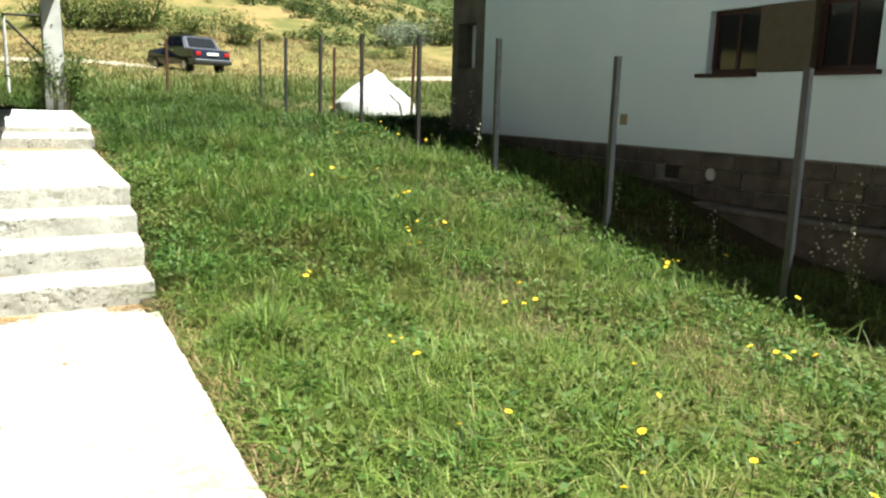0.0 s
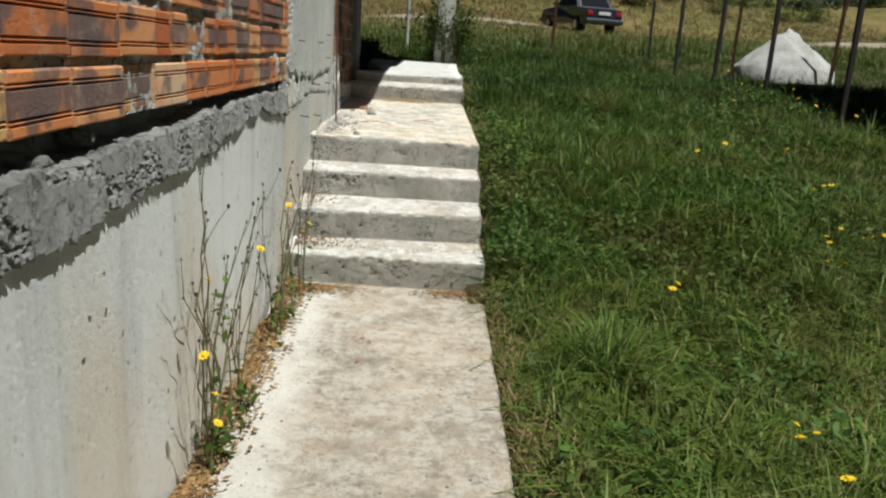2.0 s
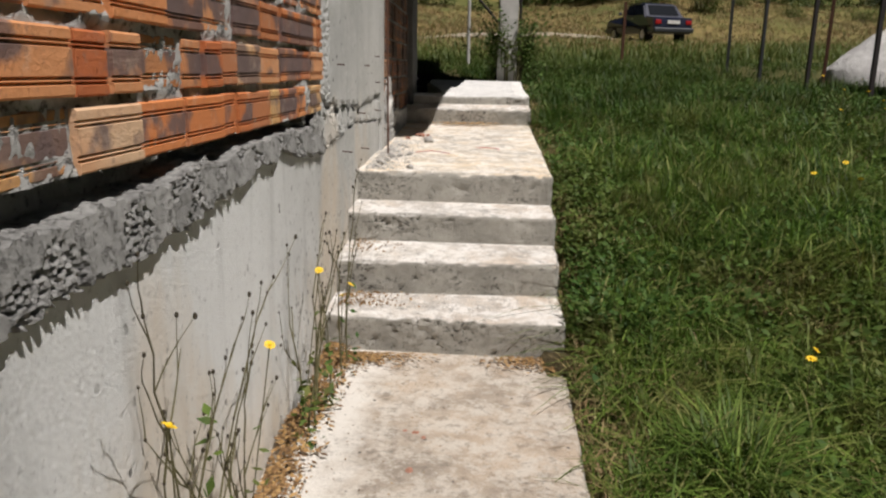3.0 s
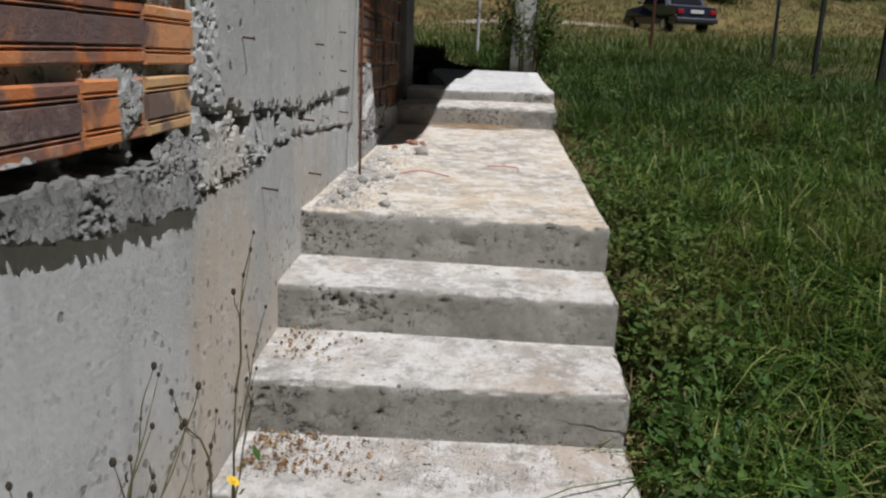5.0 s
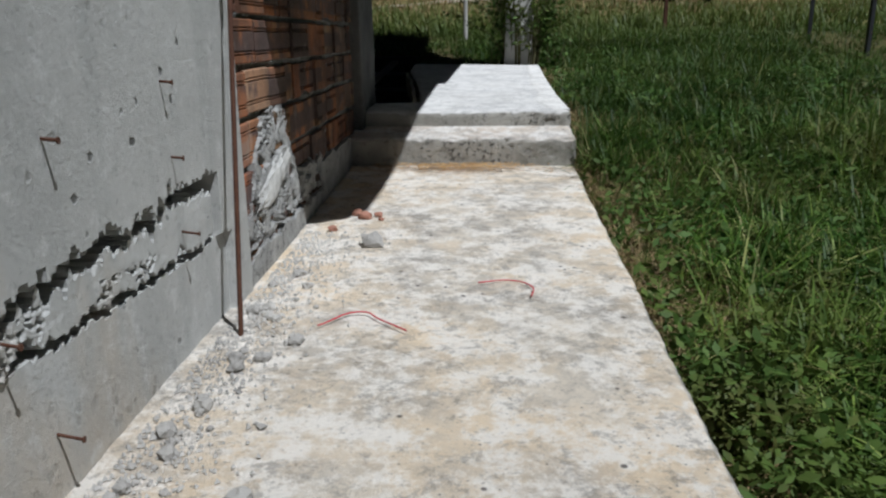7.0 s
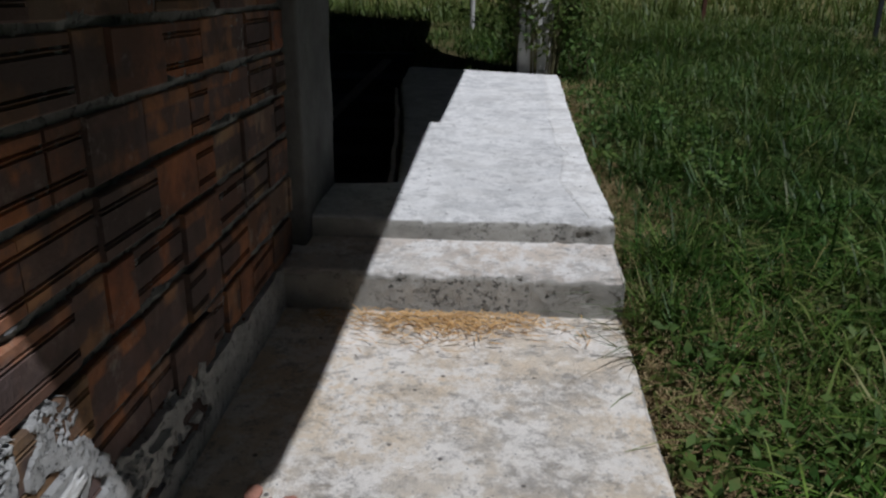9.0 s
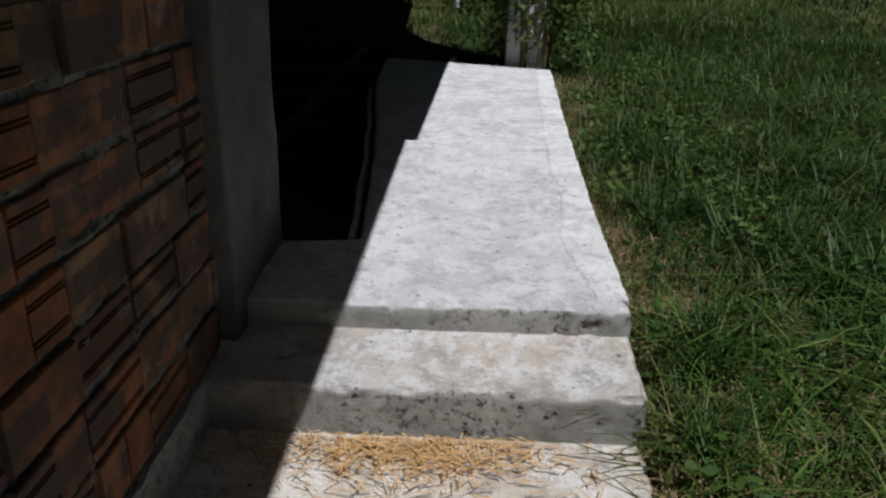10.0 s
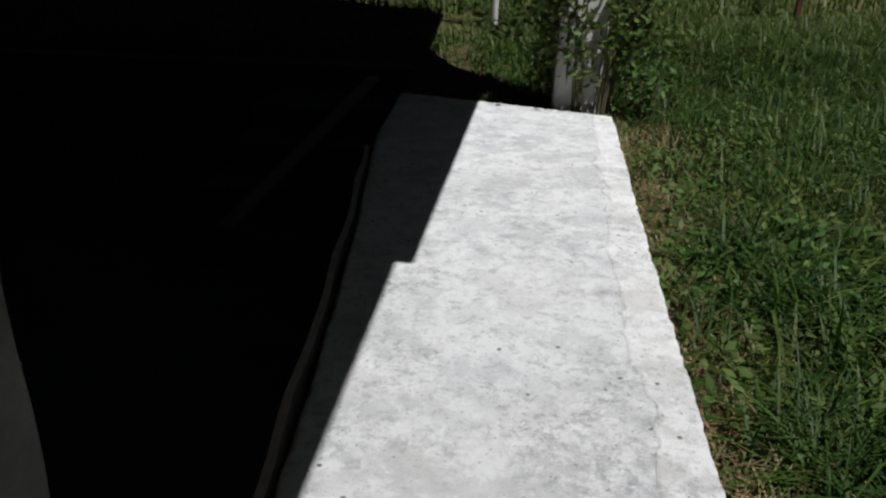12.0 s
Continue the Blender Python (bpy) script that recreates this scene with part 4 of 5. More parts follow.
def bush_points(n, r, lobes):
    """Points through the outer part of a few lobes, so that the outline is uneven and has gaps."""
    c = rng.normal(size=(lobes, 3)) * (r * 0.45, r * 0.45, r * 0.28)
    c[:, 2] = np.abs(c[:, 2]) + r * 0.25
    rad = r * rng.uniform(0.32, 0.6, lobes)
    k = rng.integers(0, lobes, n)
    d = rng.normal(size=(n, 3))
    d /= np.linalg.norm(d, axis=1)[:, None]
    p = c[k] + d * (rad[k] * rng.uniform(0.55, 1.05, n) ** 0.6)[:, None]
    p[:, 2] = np.abs(p[:, 2])
    return p


def bush(x, y, r, material, label, n=3200):
    ob = thing("bush", label, "bush", "bushes on the hillside", at=(x, y, float(ground_at(x, y)) - 0.1))
    bm = bmesh.new()
    for k in range(6):
        a = k * 1.05
        rod(bm, (0, 0, 0), (math.cos(a) * r * 0.45, math.sin(a) * r * 0.45, r * 0.75), 0.05 * r, 0.015 * r, 5)
    part("branch", bm, STEM, ob)
    v, f = leaf_quads(bush_points(n, r, 14), 0.045 * r)
    part("foliage", raw_mesh("foliage", v, [f], material), material, ob)


GREEN = "dense green shrub on the dry hillside"
for x, y, r in ((4.6, 52.5, 2.2), (6.5, 51.5, 2.0), (8.5, 50.5, 2.3), (10.2, 47.0, 1.5), (12.2, 44.5, 1.5), (2.6, 53.0, 1.9), (-3.0, 52, 1.6), (15.0, 47.0, 0.6), (17.5, 46.0, 0.7), (22.0, 47.5, 0.8), (24.3, 48.0, 1.0)):
    bush(x, y, r, BUSH, GREEN, 2600)
for x, y, r in ((25.6, 52, 1.7), (27.8, 52.5, 1.5)):
    bush(x, y, r, SILVER, "grey-green rounded shrub on the dry hillside", 3600)
bush(30.3, 52.5, 2.0, WOODLAND, GREEN)


def hillside_scrub():
    vs, fs, n = [], [], 0
    for k in range(2600):
        y = 51 + 130 * rng.random() ** 1.5
        x = rng.uniform(-0.25, 0.8) * y
        open_slope = y < 68 and x < 0.34 * y
        if rng.random() < (0.92 if open_slope else 0.4 if y < 58 else 0.0):
            continue
        r = rng.uniform(0.3, 1.0) * (0.7 + y / 130)
        p = bush_points(80 if y > 80 else 170, r, 5) + (x, y, float(ground_at(x, y)) - 0.15)
        v, f = leaf_quads(p, 0.12 * r)
        vs.append(v), fs.append(f + n)
        n += len(v)
    tagged(new("hillside_scrub", raw_mesh("hillside_scrub", np.concatenate(vs), [np.concatenate(fs)], WOODLAND)), "scattered dark green scrub over the far hillside", "scrub", kind="stuff")


hillside_scrub()


def climber():
    """The shrub round the pole: a leafy mass at chest height, thin stems below, a few long arching shoots."""
    ob = thing("climbing_shrub", "leafy green shrub growing round the concrete pole", "shrub", at=(0.90, 14.30, 1.0))
    bm = bmesh.new()
    pts = []
    r = random.Random(3)

    def shoot(p0, p1, p2, leaves, first, loose):
        rod(bm, p0, p1, 0.008, 0.006, 5)
        rod(bm, p1, p2, 0.006, 0.002, 5)
        for j in range(leaves):
            t = r.uniform(first, 1)
            q = p0.lerp(p1, t * 2) if t < 0.5 else p1.lerp(p2, t * 2 - 1)
            pts.append(q + Vector((r.gauss(0, loose), r.gauss(0, loose), r.gauss(0, loose))))

    for k in range(46):
        a = r.uniform(0, 6.28)
        p0 = Vector((0.04 + math.cos(a) * 0.17, 0.10 + math.sin(a) * 0.17, 0))
        h, reach = r.uniform(0.55, 1.25), r.uniform(0.06, 0.34)
        p1 = p0 + Vector((math.cos(a) * 0.05, math.sin(a) * 0.05, h * 0.55))
        shoot(p0, p1, p0 + Vector((math.cos(a) * reach, math.sin(a) * reach, h)), 42, 0.42, 0.06)
    for dx, dy, h in ((0.62, 0.1, 1.35), (0.48, -0.2, 1.05), (-0.62, 0.2, 0.95), (-0.5, 0.05, 1.2), (-0.75, 0.3, 0.7), (0.3, 0.25, 1.5), (-0.22, 0.1, 1.75), (-0.15, -0.05, 2.0), (0.55, -0.15, 0.75)):
        p0 = Vector((0.05 + 0.12 * dx, 0.05, 0))
        shoot(p0, p0 + Vector((dx * 0.35, dy * 0.4, h * 0.62)), p0 + Vector((dx, dy, h)), 62, 0.3, 0.045)
    for k in range(20):     # low leafy stalks beside the slab end
        p0 = Vector((r.uniform(0.16, 0.5), r.uniform(-0.3, 0.3), -0.05)) if k < 13 else Vector((r.uniform(-0.5, -0.1), r.uniform(0.25, 0.6), 0))
        h = r.uniform(0.25, 0.6)
        shoot(p0, p0 + Vector((r.uniform(-0.05, 0.08), 0, h * 0.6)), p0 + Vector((r.uniform(-0.1, 0.18), r.uniform(-0.1, 0.1), h)), 22, 0.2, 0.03)
    tagged(part("stem", bm, STEM, ob), kind="stuff")
    v, f = leaf_quads(np.array([tuple(p) for p in pts]), 0.034)
    part("foliage", raw_mesh("foliage", v, [f], LEAF), LEAF, ob)


climber()


# ---- parked car ----
def car():
    ob = thing("parked_car", "dark blue older saloon car parked on the pale track", "car", at=(7.05, 33.3, float(ground_at(7.05, 33.3)) + 0.02))
    W = 0.82
    side = [(-2.08, 0.32), (-2.10, 0.62), (-2.06, 0.86), (-1.35, 0.92), (-0.95, 1.33), (-0.6, 1.395), (0.25, 1.395), (0.85, 0.95), (1.95, 0.82), (2.08, 0.62), (2.06, 0.32)]
    bm = bmesh.new()
    rows = []
    for sx in (-1, 1):
        rows.append([bm.verts.new((sx * (W if z < 0.95 else W - 0.14), y, z)) for y, z in side])
    n = len(side)
    for k in range(n):
        bm.faces.new((rows[0][k], rows[0][(k + 1) % n], rows[1][(k + 1) % n], rows[1][k]))
    bm.faces.new(rows[0][::-1])
    bm.faces.new(rows[1])
    bmesh.ops.recalc_face_normals(bm, faces=bm.faces)
    bmesh.ops.bevel(bm, geom=bm.edges[:], offset=0.04, segments=2, affect="EDGES")
    body = part("body", bm, PAINT, ob, smooth=False)

    def glass(pts, label="dark window glass"):
        b = bmesh.new()
        b.faces.new([b.verts.new(p) for p in pts])
        r = bmesh.ops.extrude_face_region(b, geom=b.faces[:])
        nrm = (Vector(pts[1]) - Vector(pts[0])).cross(Vector(pts[2]) - Vector(pts[0])).normalized() * 0.012
        for v in r["geom"]:
            if isinstance(v, bmesh.types.BMVert):
                v.co += nrm
        bmesh.ops.recalc_face_normals(b, faces=b.faces)
        part("window", b, GLASS, body, label)

    glass([(-0.62, -1.325, 0.965), (0.62, -1.325, 0.965), (0.56, -1.01, 1.30), (-0.56, -1.01, 1.30)], "dark rear window")
    glass([(0.60, 0.80, 1.0), (-0.60, 0.80, 1.0), (-0.55, 0.32, 1.36), (0.55, 0.32, 1.36)], "dark windscreen")
    for s in (-1, 1):
        x0, x1 = s * 0.79, s * 0.70
        a = [(x0, -1.15, 0.97), (x1, -0.85, 1.31), (x1, -0.28, 1.33), (x0, -0.28, 0.97)]
        b = [(x0, -0.2, 0.97), (x1, -0.2, 1.33), (x1, 0.22, 1.33), (x0, 0.66, 0.97)]
        for q in (a, b):
            glass(q if s < 0 else q[::-1])
    for s in (-1, 1):
        part("tail_light", one_box(s * 0.64 - 0.12, s * 0.64 + 0.12, -2.125, -2.07, 0.64, 0.78, bevel=0.015), TAIL, body, "red tail light")
        part("headlight", one_box(s * 0.60 - 0.15, s * 0.60 + 0.15, 2.05, 2.10, 0.60, 0.74, bevel=0.015), CHROME, body)
        part("door_handle", one_box(s * 0.825 - 0.015, s * 0.825 + 0.015, -0.35, -0.20, 0.83, 0.86), CHROME, body)
        part("wing_mirror", one_box(s * 0.90 - 0.07, s * 0.90 + 0.07, 0.62, 0.70, 0.98, 1.08, bevel=0.02), PAINT, body)
        part("side_trim", one_box(s * 0.835 - 0.012, s * 0.835 + 0.012, -1.9, 1.9, 0.55, 0.60), TYRE, body)
    part("number_plate", one_box(-0.26, 0.26, -2.13, -2.09, 0.66, 0.77), PLATE, body, "white number plate")
    for y, s in ((-2.12, -1), (2.08, 1)):
        part("bumper", one_box(-0.84, 0.84, y - 0.09, y + 0.06, 0.36, 0.52, bevel=0.03), STEEL, ob, "worn dark bumper")
    for sx in (-1, 1):
        for y in (-1.28, 1.28):
            bm = bmesh.new()
            bmesh.ops.create_cone(bm, cap_ends=True, segments=24, radius1=0.30, radius2=0.30, depth=0.19, matrix=pose(sx * 0.745, y, 0.30, 0, 90, 0))
            bmesh.ops.bevel(bm, geom=[e for e in bm.edges if len(e.link_faces) == 2 and e.calc_face_angle(0) > 1], offset=0.03, segments=2, affect="EDGES")
            wheel = part("wheel", bm, TYRE, ob)
            bm = bmesh.new()
            bmesh.ops.create_cone(bm, cap_ends=True, segments=20, radius1=0.18, radius2=0.15, depth=0.03, matrix=pose(sx * 0.85, y, 0.30, 0, 90 * sx, 0))
            part("rim", bm, CHROME, wheel)
    ob.rotation_euler = (radians(1.5), 0, radians(17.5))
    ob.scale = (0.98, 0.9, 1.06)
    # the pale track it stands on
    xs, ys = np.linspace(-40, 60, 61), np.linspace(-1.0, 0.9, 7)
    gx, gs = np.meshgrid(xs, ys)
    gy = 33.2 + 0.06 * (gx - 6.7) + gs + np.sin(gx * 0.2) * 0.3
    v = np.stack([gx, gy, ground_at(gx, gy) + 0.05], -1).reshape(-1, 3)
    k = (np.arange(6)[:, None] * 61 + np.arange(60)[None]).ravel()
    tagged(new("road", raw_mesh("road", v, [np.stack([k, k + 1, k + 62, k + 61], 1)], ROADM, True)), "pale dusty gravel track", "road", kind="structure")


car()


def white_mound():
    n, m = 48, 22
    v = [(0, 0, 0.80)]
    for j in range(1, m + 1):
        for i in range(n):
            a = i / n * 2 * math.pi
            r = j / m
            p = Vector((math.cos(a) * r * 1.12, math.sin(a) * r * 1.0, 0))
            z = 0.80 * (1 - r) ** 0.92 * (1.0 if r > 0.12 else 0.97)
            v.append((p.x + 0.06 * noise.noise(p * 3), p.y, max(-0.15, z + 0.06 * noise.noise(p * 4) + 0.025 * noise.noise(p * 13)) - (0.2 if j == m else 0)))
    tris = np.array([(0, 1 + i, 1 + (i + 1) % n) for i in range(n)])
    quads = np.array([(1 + (j - 1) * n + i, 1 + j * n + i, 1 + j * n + (i + 1) % n, 1 + (j - 1) * n + (i + 1) % n) for j in range(1, m) for i in range(n)])
    ob = new("white_mound", raw_mesh("white_mound", v, [tris, quads], GRAVEL, True))
    ob.location = (6.95, 14.9, 1.33)
    ob.scale = (0.80, 0.80, 0.92)
    tagged(ob, "pale mound of heaped gravel behind the fence", "mound")


white_mound()


# ---- grass ----
def blades(base, height, width, lean, material, name, label, category="grass", seedhead=False):
    """Tapered, bent blades: base (n, 3)."""
    n = len(base)
    a = rng.uniform(0, 2 * np.pi, n)
    out = np.stack([np.cos(a), np.sin(a), np.zeros(n)], 1)
    side = np.stack([-np.sin(a), np.cos(a), np.zeros(n)], 1) * (width / 2)[:, None]
    rows = []
    for s, taper in ((0.0, 1.0), (0.42, 0.95), (0.76, 0.6)):
        c = base + out * (height * lean * s * s)[:, None]
        c[:, 2] += height * (s - 0.36 * np.minimum(lean, 1.9) * s * s)
        rows += [c - side * taper, c + side * taper]
    tip = base + out * (height * lean)[:, None]
    tip[:, 2] += height * (1 - 0.42 * np.minimum(lean, 1.9))
    v = np.stack(rows + [tip], 1).reshape(-1, 3)
    k = np.arange(n) * 7
    quads = np.concatenate([np.stack([k, k + 1, k + 3, k + 2], 1), np.stack([k + 2, k + 3, k + 5, k + 4], 1)])
    me = raw_mesh(name, v, [quads, np.stack([k + 4, k + 5, k + 6], 1)], material)
    return tagged(new(name, me), label, category, kind="stuff")


def field_noise(x, y, s, seed):
    r = np.random.default_rng(seed)
    z = np.zeros_like(x)
    for k in range(6):
        a, f, ph = r.uniform(0, 6.28), s * r.uniform(0.6, 1.8), r.uniform(0, 6.28)
        z += np.sin((np.cos(a) * x + np.sin(a) * y) * f + ph)
    return z / 6


def clear(x, y):
    """True where the ground is open meadow."""
    on_path = (x < right_edge(y) + 0.012) & (y < 14.6) & (x > -9)
    house = (x > 6.42) & (y < 12.0)
    heap = (x - 6.92) ** 2 + (y - 14.9) ** 2 < 0.9
    porch = (x < -0.3) & (y < 15.42) & (x > -9)
    track = (np.abs(y - 33.2 - 0.06 * (x - 6.7)) < 0.7)
    return ~(on_path | house | heap | porch | track)


def scatter(n, x0, x1, y0, y1, clump=0.0):
    x, y = rng.uniform(x0, x1, n), rng.uniform(y0, y1, n)
    if clump:
        k = rng.integers(0, max(1, n // 9), n)
        x, y = x[k] + rng.normal(0, clump, n), y[k] + rng.normal(0, clump, n)
    ok = clear(x, y)
    return x[ok], y[ok]


def tufts(n, x0, x1, y0, y1, each, spread):
    """Centres scattered over open meadow, each with several blades: place, the tuft's own vigour, and its distance from the walkway."""
    cx, cy = rng.uniform(x0, x1, n), rng.uniform(y0, y1, n)
    vigour = np.clip(rng.lognormal(-0.15, 0.55, n), 0.2, 2.4) * (0.72 + 0.6 * field_noise(cx, cy, 2.1, 11) + 0.4 * field_noise(cx, cy, 6.0, 12))
    k = np.repeat(np.arange(n), each)
    x, y = cx[k] + rng.normal(0, spread, len(k)), cy[k] + rng.normal(0, spread, len(k))
    ok = clear(x, y) & (rng.random(len(k)) < 0.25 + vigour[k])
    return x[ok], y[ok], np.clip(vigour[k][ok], 0.12, 2.0)


def grow():
    zones = ((9500, 0.8, 2.8, 0.5, 7.0, 10, 0.033), (8500, 0.8, 3.0, 7.0, 14.4, 10, 0.033), (8500, 2.7, 6.8, 0.2, 9.0, 8, 0.045), (8500, 2.9, 10.0, 9.0, 18.2, 8, 0.06), (6000, -7.0, 4.0, 14.4, 20.0, 8, 0.06), (5000, 0.2, 4.5, 14.2, 18.0, 8, 0.05))
    xs, ys, vs = zip(*[tufts(*z) for z in zones])
    x, y, v = np.concatenate(xs), np.concatenate(ys), np.concatenate(vs)
    gap = np.clip((x - right_edge(y)) / np.interp(y, [0, 5, 8, 14], [0.28, 0.22, 0.45, 0.40]), 0.0, 1)
    gap = np.where(y > 14.4, 1, gap)
    keep = rng.random(len(x)) < 0.12 + 0.88 * gap ** 1.3
    keep &= (y < 14.4) | (x < 4.9) | (rng.random(len(x)) < 0.45)
    x, y, v, gap = x[keep], y[keep], v[keep], gap[keep]
    h = (0.06 + 0.19 * v * rng.uniform(0.4, 1.0, len(x))) * (0.6 + 0.4 * gap) * np.interp(y, [4, 7, 12, 14.5, 18], [0.85, 1.05, 1.15, 0.85, 0.8])
    w = rng.uniform(0.004, 0.011, len(x)) * np.clip(0.9 + (y - 5) * 0.05, 0.9, 1.6)
    blades(np.stack([x, y, ground_at(x, y) - 0.01], 1), h, w, np.where(rng.random(len(x)) < 0.3, rng.uniform(1.5, 2.6, len(x)), rng.uniform(0.2, 1.6, len(x))), GRASS, "meadow_grass", "lush green meadow grass in uneven tufts")
    # dry edge along the concrete and in thin patches
    n = 25000
    y = np.concatenate([rng.uniform(0.3, 14.3, 11000), rng.uniform(7.5, 12.8, 14000)])
    x = right_edge(y) + np.abs(rng.normal(0.04, 1.0, n)) * np.interp(y, [0, 7, 8.5, 14], [0.2, 0.2, 0.38, 0.38]) + 0.012
    x2, y2 = scatter(22000, 0.85, 4.6, 0.4, 14.4, 0.07)
    thin = field_noise(x2, y2, 1.9, 11) < 0.02
    x, y = np.concatenate([x, x2[thin]]), np.concatenate([y, y2[thin]])
    blades(np.stack([x, y, ground_at(x, y) - 0.01], 1), rng.uniform(0.04, 0.17, len(x)), rng.uniform(0.003, 0.007, len(x)), rng.uniform(0.5, 1.5, len(x)), DRYGRASS, "dry_grass", "pale dry grass along the walkway edge")
    # long pale stalks standing over the rest
    x, y = scatter(2400, 0.95, 7.5, 0.4, 14.5)
    tall = field_noise(x, y, 1.3, 21) > -0.15
    x, y = x[tall], y[tall]
    blades(np.stack([x, y, ground_at(x, y) - 0.01], 1), rng.uniform(0.22, 0.46, len(x)), rng.uniform(0.003, 0.006, len(x)), rng.uniform(0.3, 1.7, len(x)), STALKS, "grass_stalks", "long pale grass stalks over the meadow")
    # the rising field and hillside
    x, y = scatter(110000, -16, 26, 17.5, 52, 0.15)
    green = rng.random(len(x)) < np.clip(0.97 - (y - 20.5) / 13, 0.10, 1)
    b = np.stack([x, y, ground_at(x, y) - 0.02], 1)
    blades(b[green], rng.uniform(0.15, 0.42, green.sum()), rng.uniform(0.015, 0.03, green.sum()), rng.uniform(0.2, 0.8, green.sum()), GRASS, "far_meadow_grass", "tall green grass of the rising field")
    dry = ~green
    blades(b[dry], rng.uniform(0.08, 0.26, dry.sum()), rng.uniform(0.015, 0.035, dry.sum()), rng.uniform(0.2, 0.8, dry.sum()), DRYGRASS, "far_dry_grass", "dry straw-coloured grass of the rising field")
    # low broad-leaved weeds
    x, y = scatter(34000, 0.85, 5.0, 0.6, 14.4, 0.07)
    ok = field_noise(x, y, 2.6, 4) > -0.05
    x, y = x[ok], y[ok]
    v, f = leaf_quads(np.stack([x, y, ground_at(x, y) + rng.uniform(0.03, 0.15, len(x))], 1), 0.027)
    tagged(new("broadleaf_weeds", raw_mesh("broadleaf_weeds", v, [f], LEAF)), "low broad-leaved weeds among the grass", "weeds", kind="stuff")
    # taller leafy plants along the steps and landing
    n = 160
    cy = np.concatenate([rng.uniform(5.2, 7.3, 120), rng.uniform(10.4, 13.8, 40)])
    cx = right_edge(cy) + 0.05 + np.abs(rng.normal(0.04, 0.20, n)) + np.where(cy > 9, 0.4, 0)
    k = np.repeat(np.arange(n), 26)
    up = rng.random(len(k)) ** 0.8
    x, y = cx[k] + rng.normal(0, 0.035, len(k)) * (0.6 + up), cy[k] + rng.normal(0, 0.035, len(k)) * (0.6 + up)
    ok = clear(x, y)
    x, y, up, k = x[ok], y[ok], up[ok], k[ok]
    tall = rng.uniform(0.12, 0.30, n)[k]
    v, f = leaf_quads(np.stack([x, y, ground_at(x, y) + 0.02 + up * tall], 1), 0.021, droop=0.25)
    tagged(new("leafy_weeds", raw_mesh("leafy_weeds", v, [f], LEAF)), "leafy green weeds beside the concrete steps", "weeds", kind="stuff")


grow()


def tussock(x, y, n, h, label):
    base = np.stack([x + rng.normal(0, 0.07, n), y + rng.normal(0, 0.09, n), np.zeros(n)], 1)
    base[:, 2] = ground_at(base[:, 0], base[:, 1]) - 0.01
    ob = blades(base, rng.uniform(0.5, 1.0, n) * h, rng.uniform(0.005, 0.009, n), rng.uniform(0.3, 1.4, n), GRASS, "grass_tussock", label, "grass tussock")


for x, y, n, h in ((1.30, 4.30, 420, 0.42), (1.18, 9.75, 300, 0.36), (1.30, 10.9, 260, 0.34), (1.12, 9.35, 240, 0.32), (1.6, 8.2, 220, 0.32), (1.5, 12.2, 200, 0.3), (2.6, 5.1, 200, 0.33), (2.0, 3.4, 160, 0.3)):
    tussock(x, y, n, h, "thick tussock of long green grass beside the walkway")


# ---- yellow meadow flowers ----
def flower_meshes():
    bm = bmesh.new()
    for k in range(9):
        a = k * 2 * math.pi / 9
        c, s = math.cos(a), math.sin(a)
        q = [(0.004 * c, 0.004 * s, 0), (0.016 * c - 0.006 * s, 0.016 * s + 0.006 * c, 0.004), (0.024 * c, 0.024 * s, 0.002), (0.016 * c + 0.006 * s, 0.016 * s - 0.006 * c, 0.004)]
        bm.faces.new([bm.verts.new(p) for p in q])
    bmesh.ops.create_uvsphere(bm, u_segments=8, v_segments=4, radius=0.008, matrix=Matrix.Translation((0, 0, 0.003)))
    return finish("head", bm, PETAL), finish("stalk", rod(bmesh.new(), (0, 0, -1), (0, 0, 0), 0.0022, 0.0018, 5), STEM)


HEAD, STALK = flower_meshes()


def flower(x, y, h, group, scale=1.0, base=None):
    z = float(ground_at(x, y)) if base is None else base
    ob = thing("yellow_flower", "small bright yellow meadow flower on a thin stalk", "flower", group, at=(x, y, z + h))
    a = part("head", HEAD, None, ob)
    a.scale = (scale,) * 3
    a.rotation_euler = (rng.uniform(-0.5, 0.5), rng.uniform(-0.5, 0.5), rng.uniform(0, 6))
    b = part("stalk", STALK, None, ob)
    b.scale = (1, 1, h + 0.02)


for cx, cy, n, sp in ((3.1, 5.45, 5, 0.10), (2.75, 5.2, 4, 0.12), (3.1, 5.95, 3, 0.12), (2.85, 4.05, 4, 0.14), (1.86, 3.42, 4, 0.12), (1.77, 4.81, 2, 0.06), (4.75, 4.25, 6, 0.22), (4.1, 2.8, 4, 0.3), (1.85, 1.75, 2, 0.1), (2.4, 1.5, 3, 0.15),
                      (2.4, 1.9, 2, 0.15), (2.55, 2.4, 2, 0.1), (3.7, 2.4, 4, 0.25), (4.75, 9.6, 9, 0.45), (2.7, 6.65, 4, 0.2), (1.55, 2.35, 2, 0.08), (3.9, 8.6, 5, 0.5), (5.6, 12.5, 8, 0.6)):
    for k in range(n):
        x, y = cx + rng.normal(0, sp), cy + rng.normal(0, sp)
        if bool(clear(np.array(x), np.array(y))):
            flower(float(x), float(y), float(rng.uniform(0.2, 0.3)), "yellow flowers in the meadow", float(rng.uniform(0.55, 1.0)))


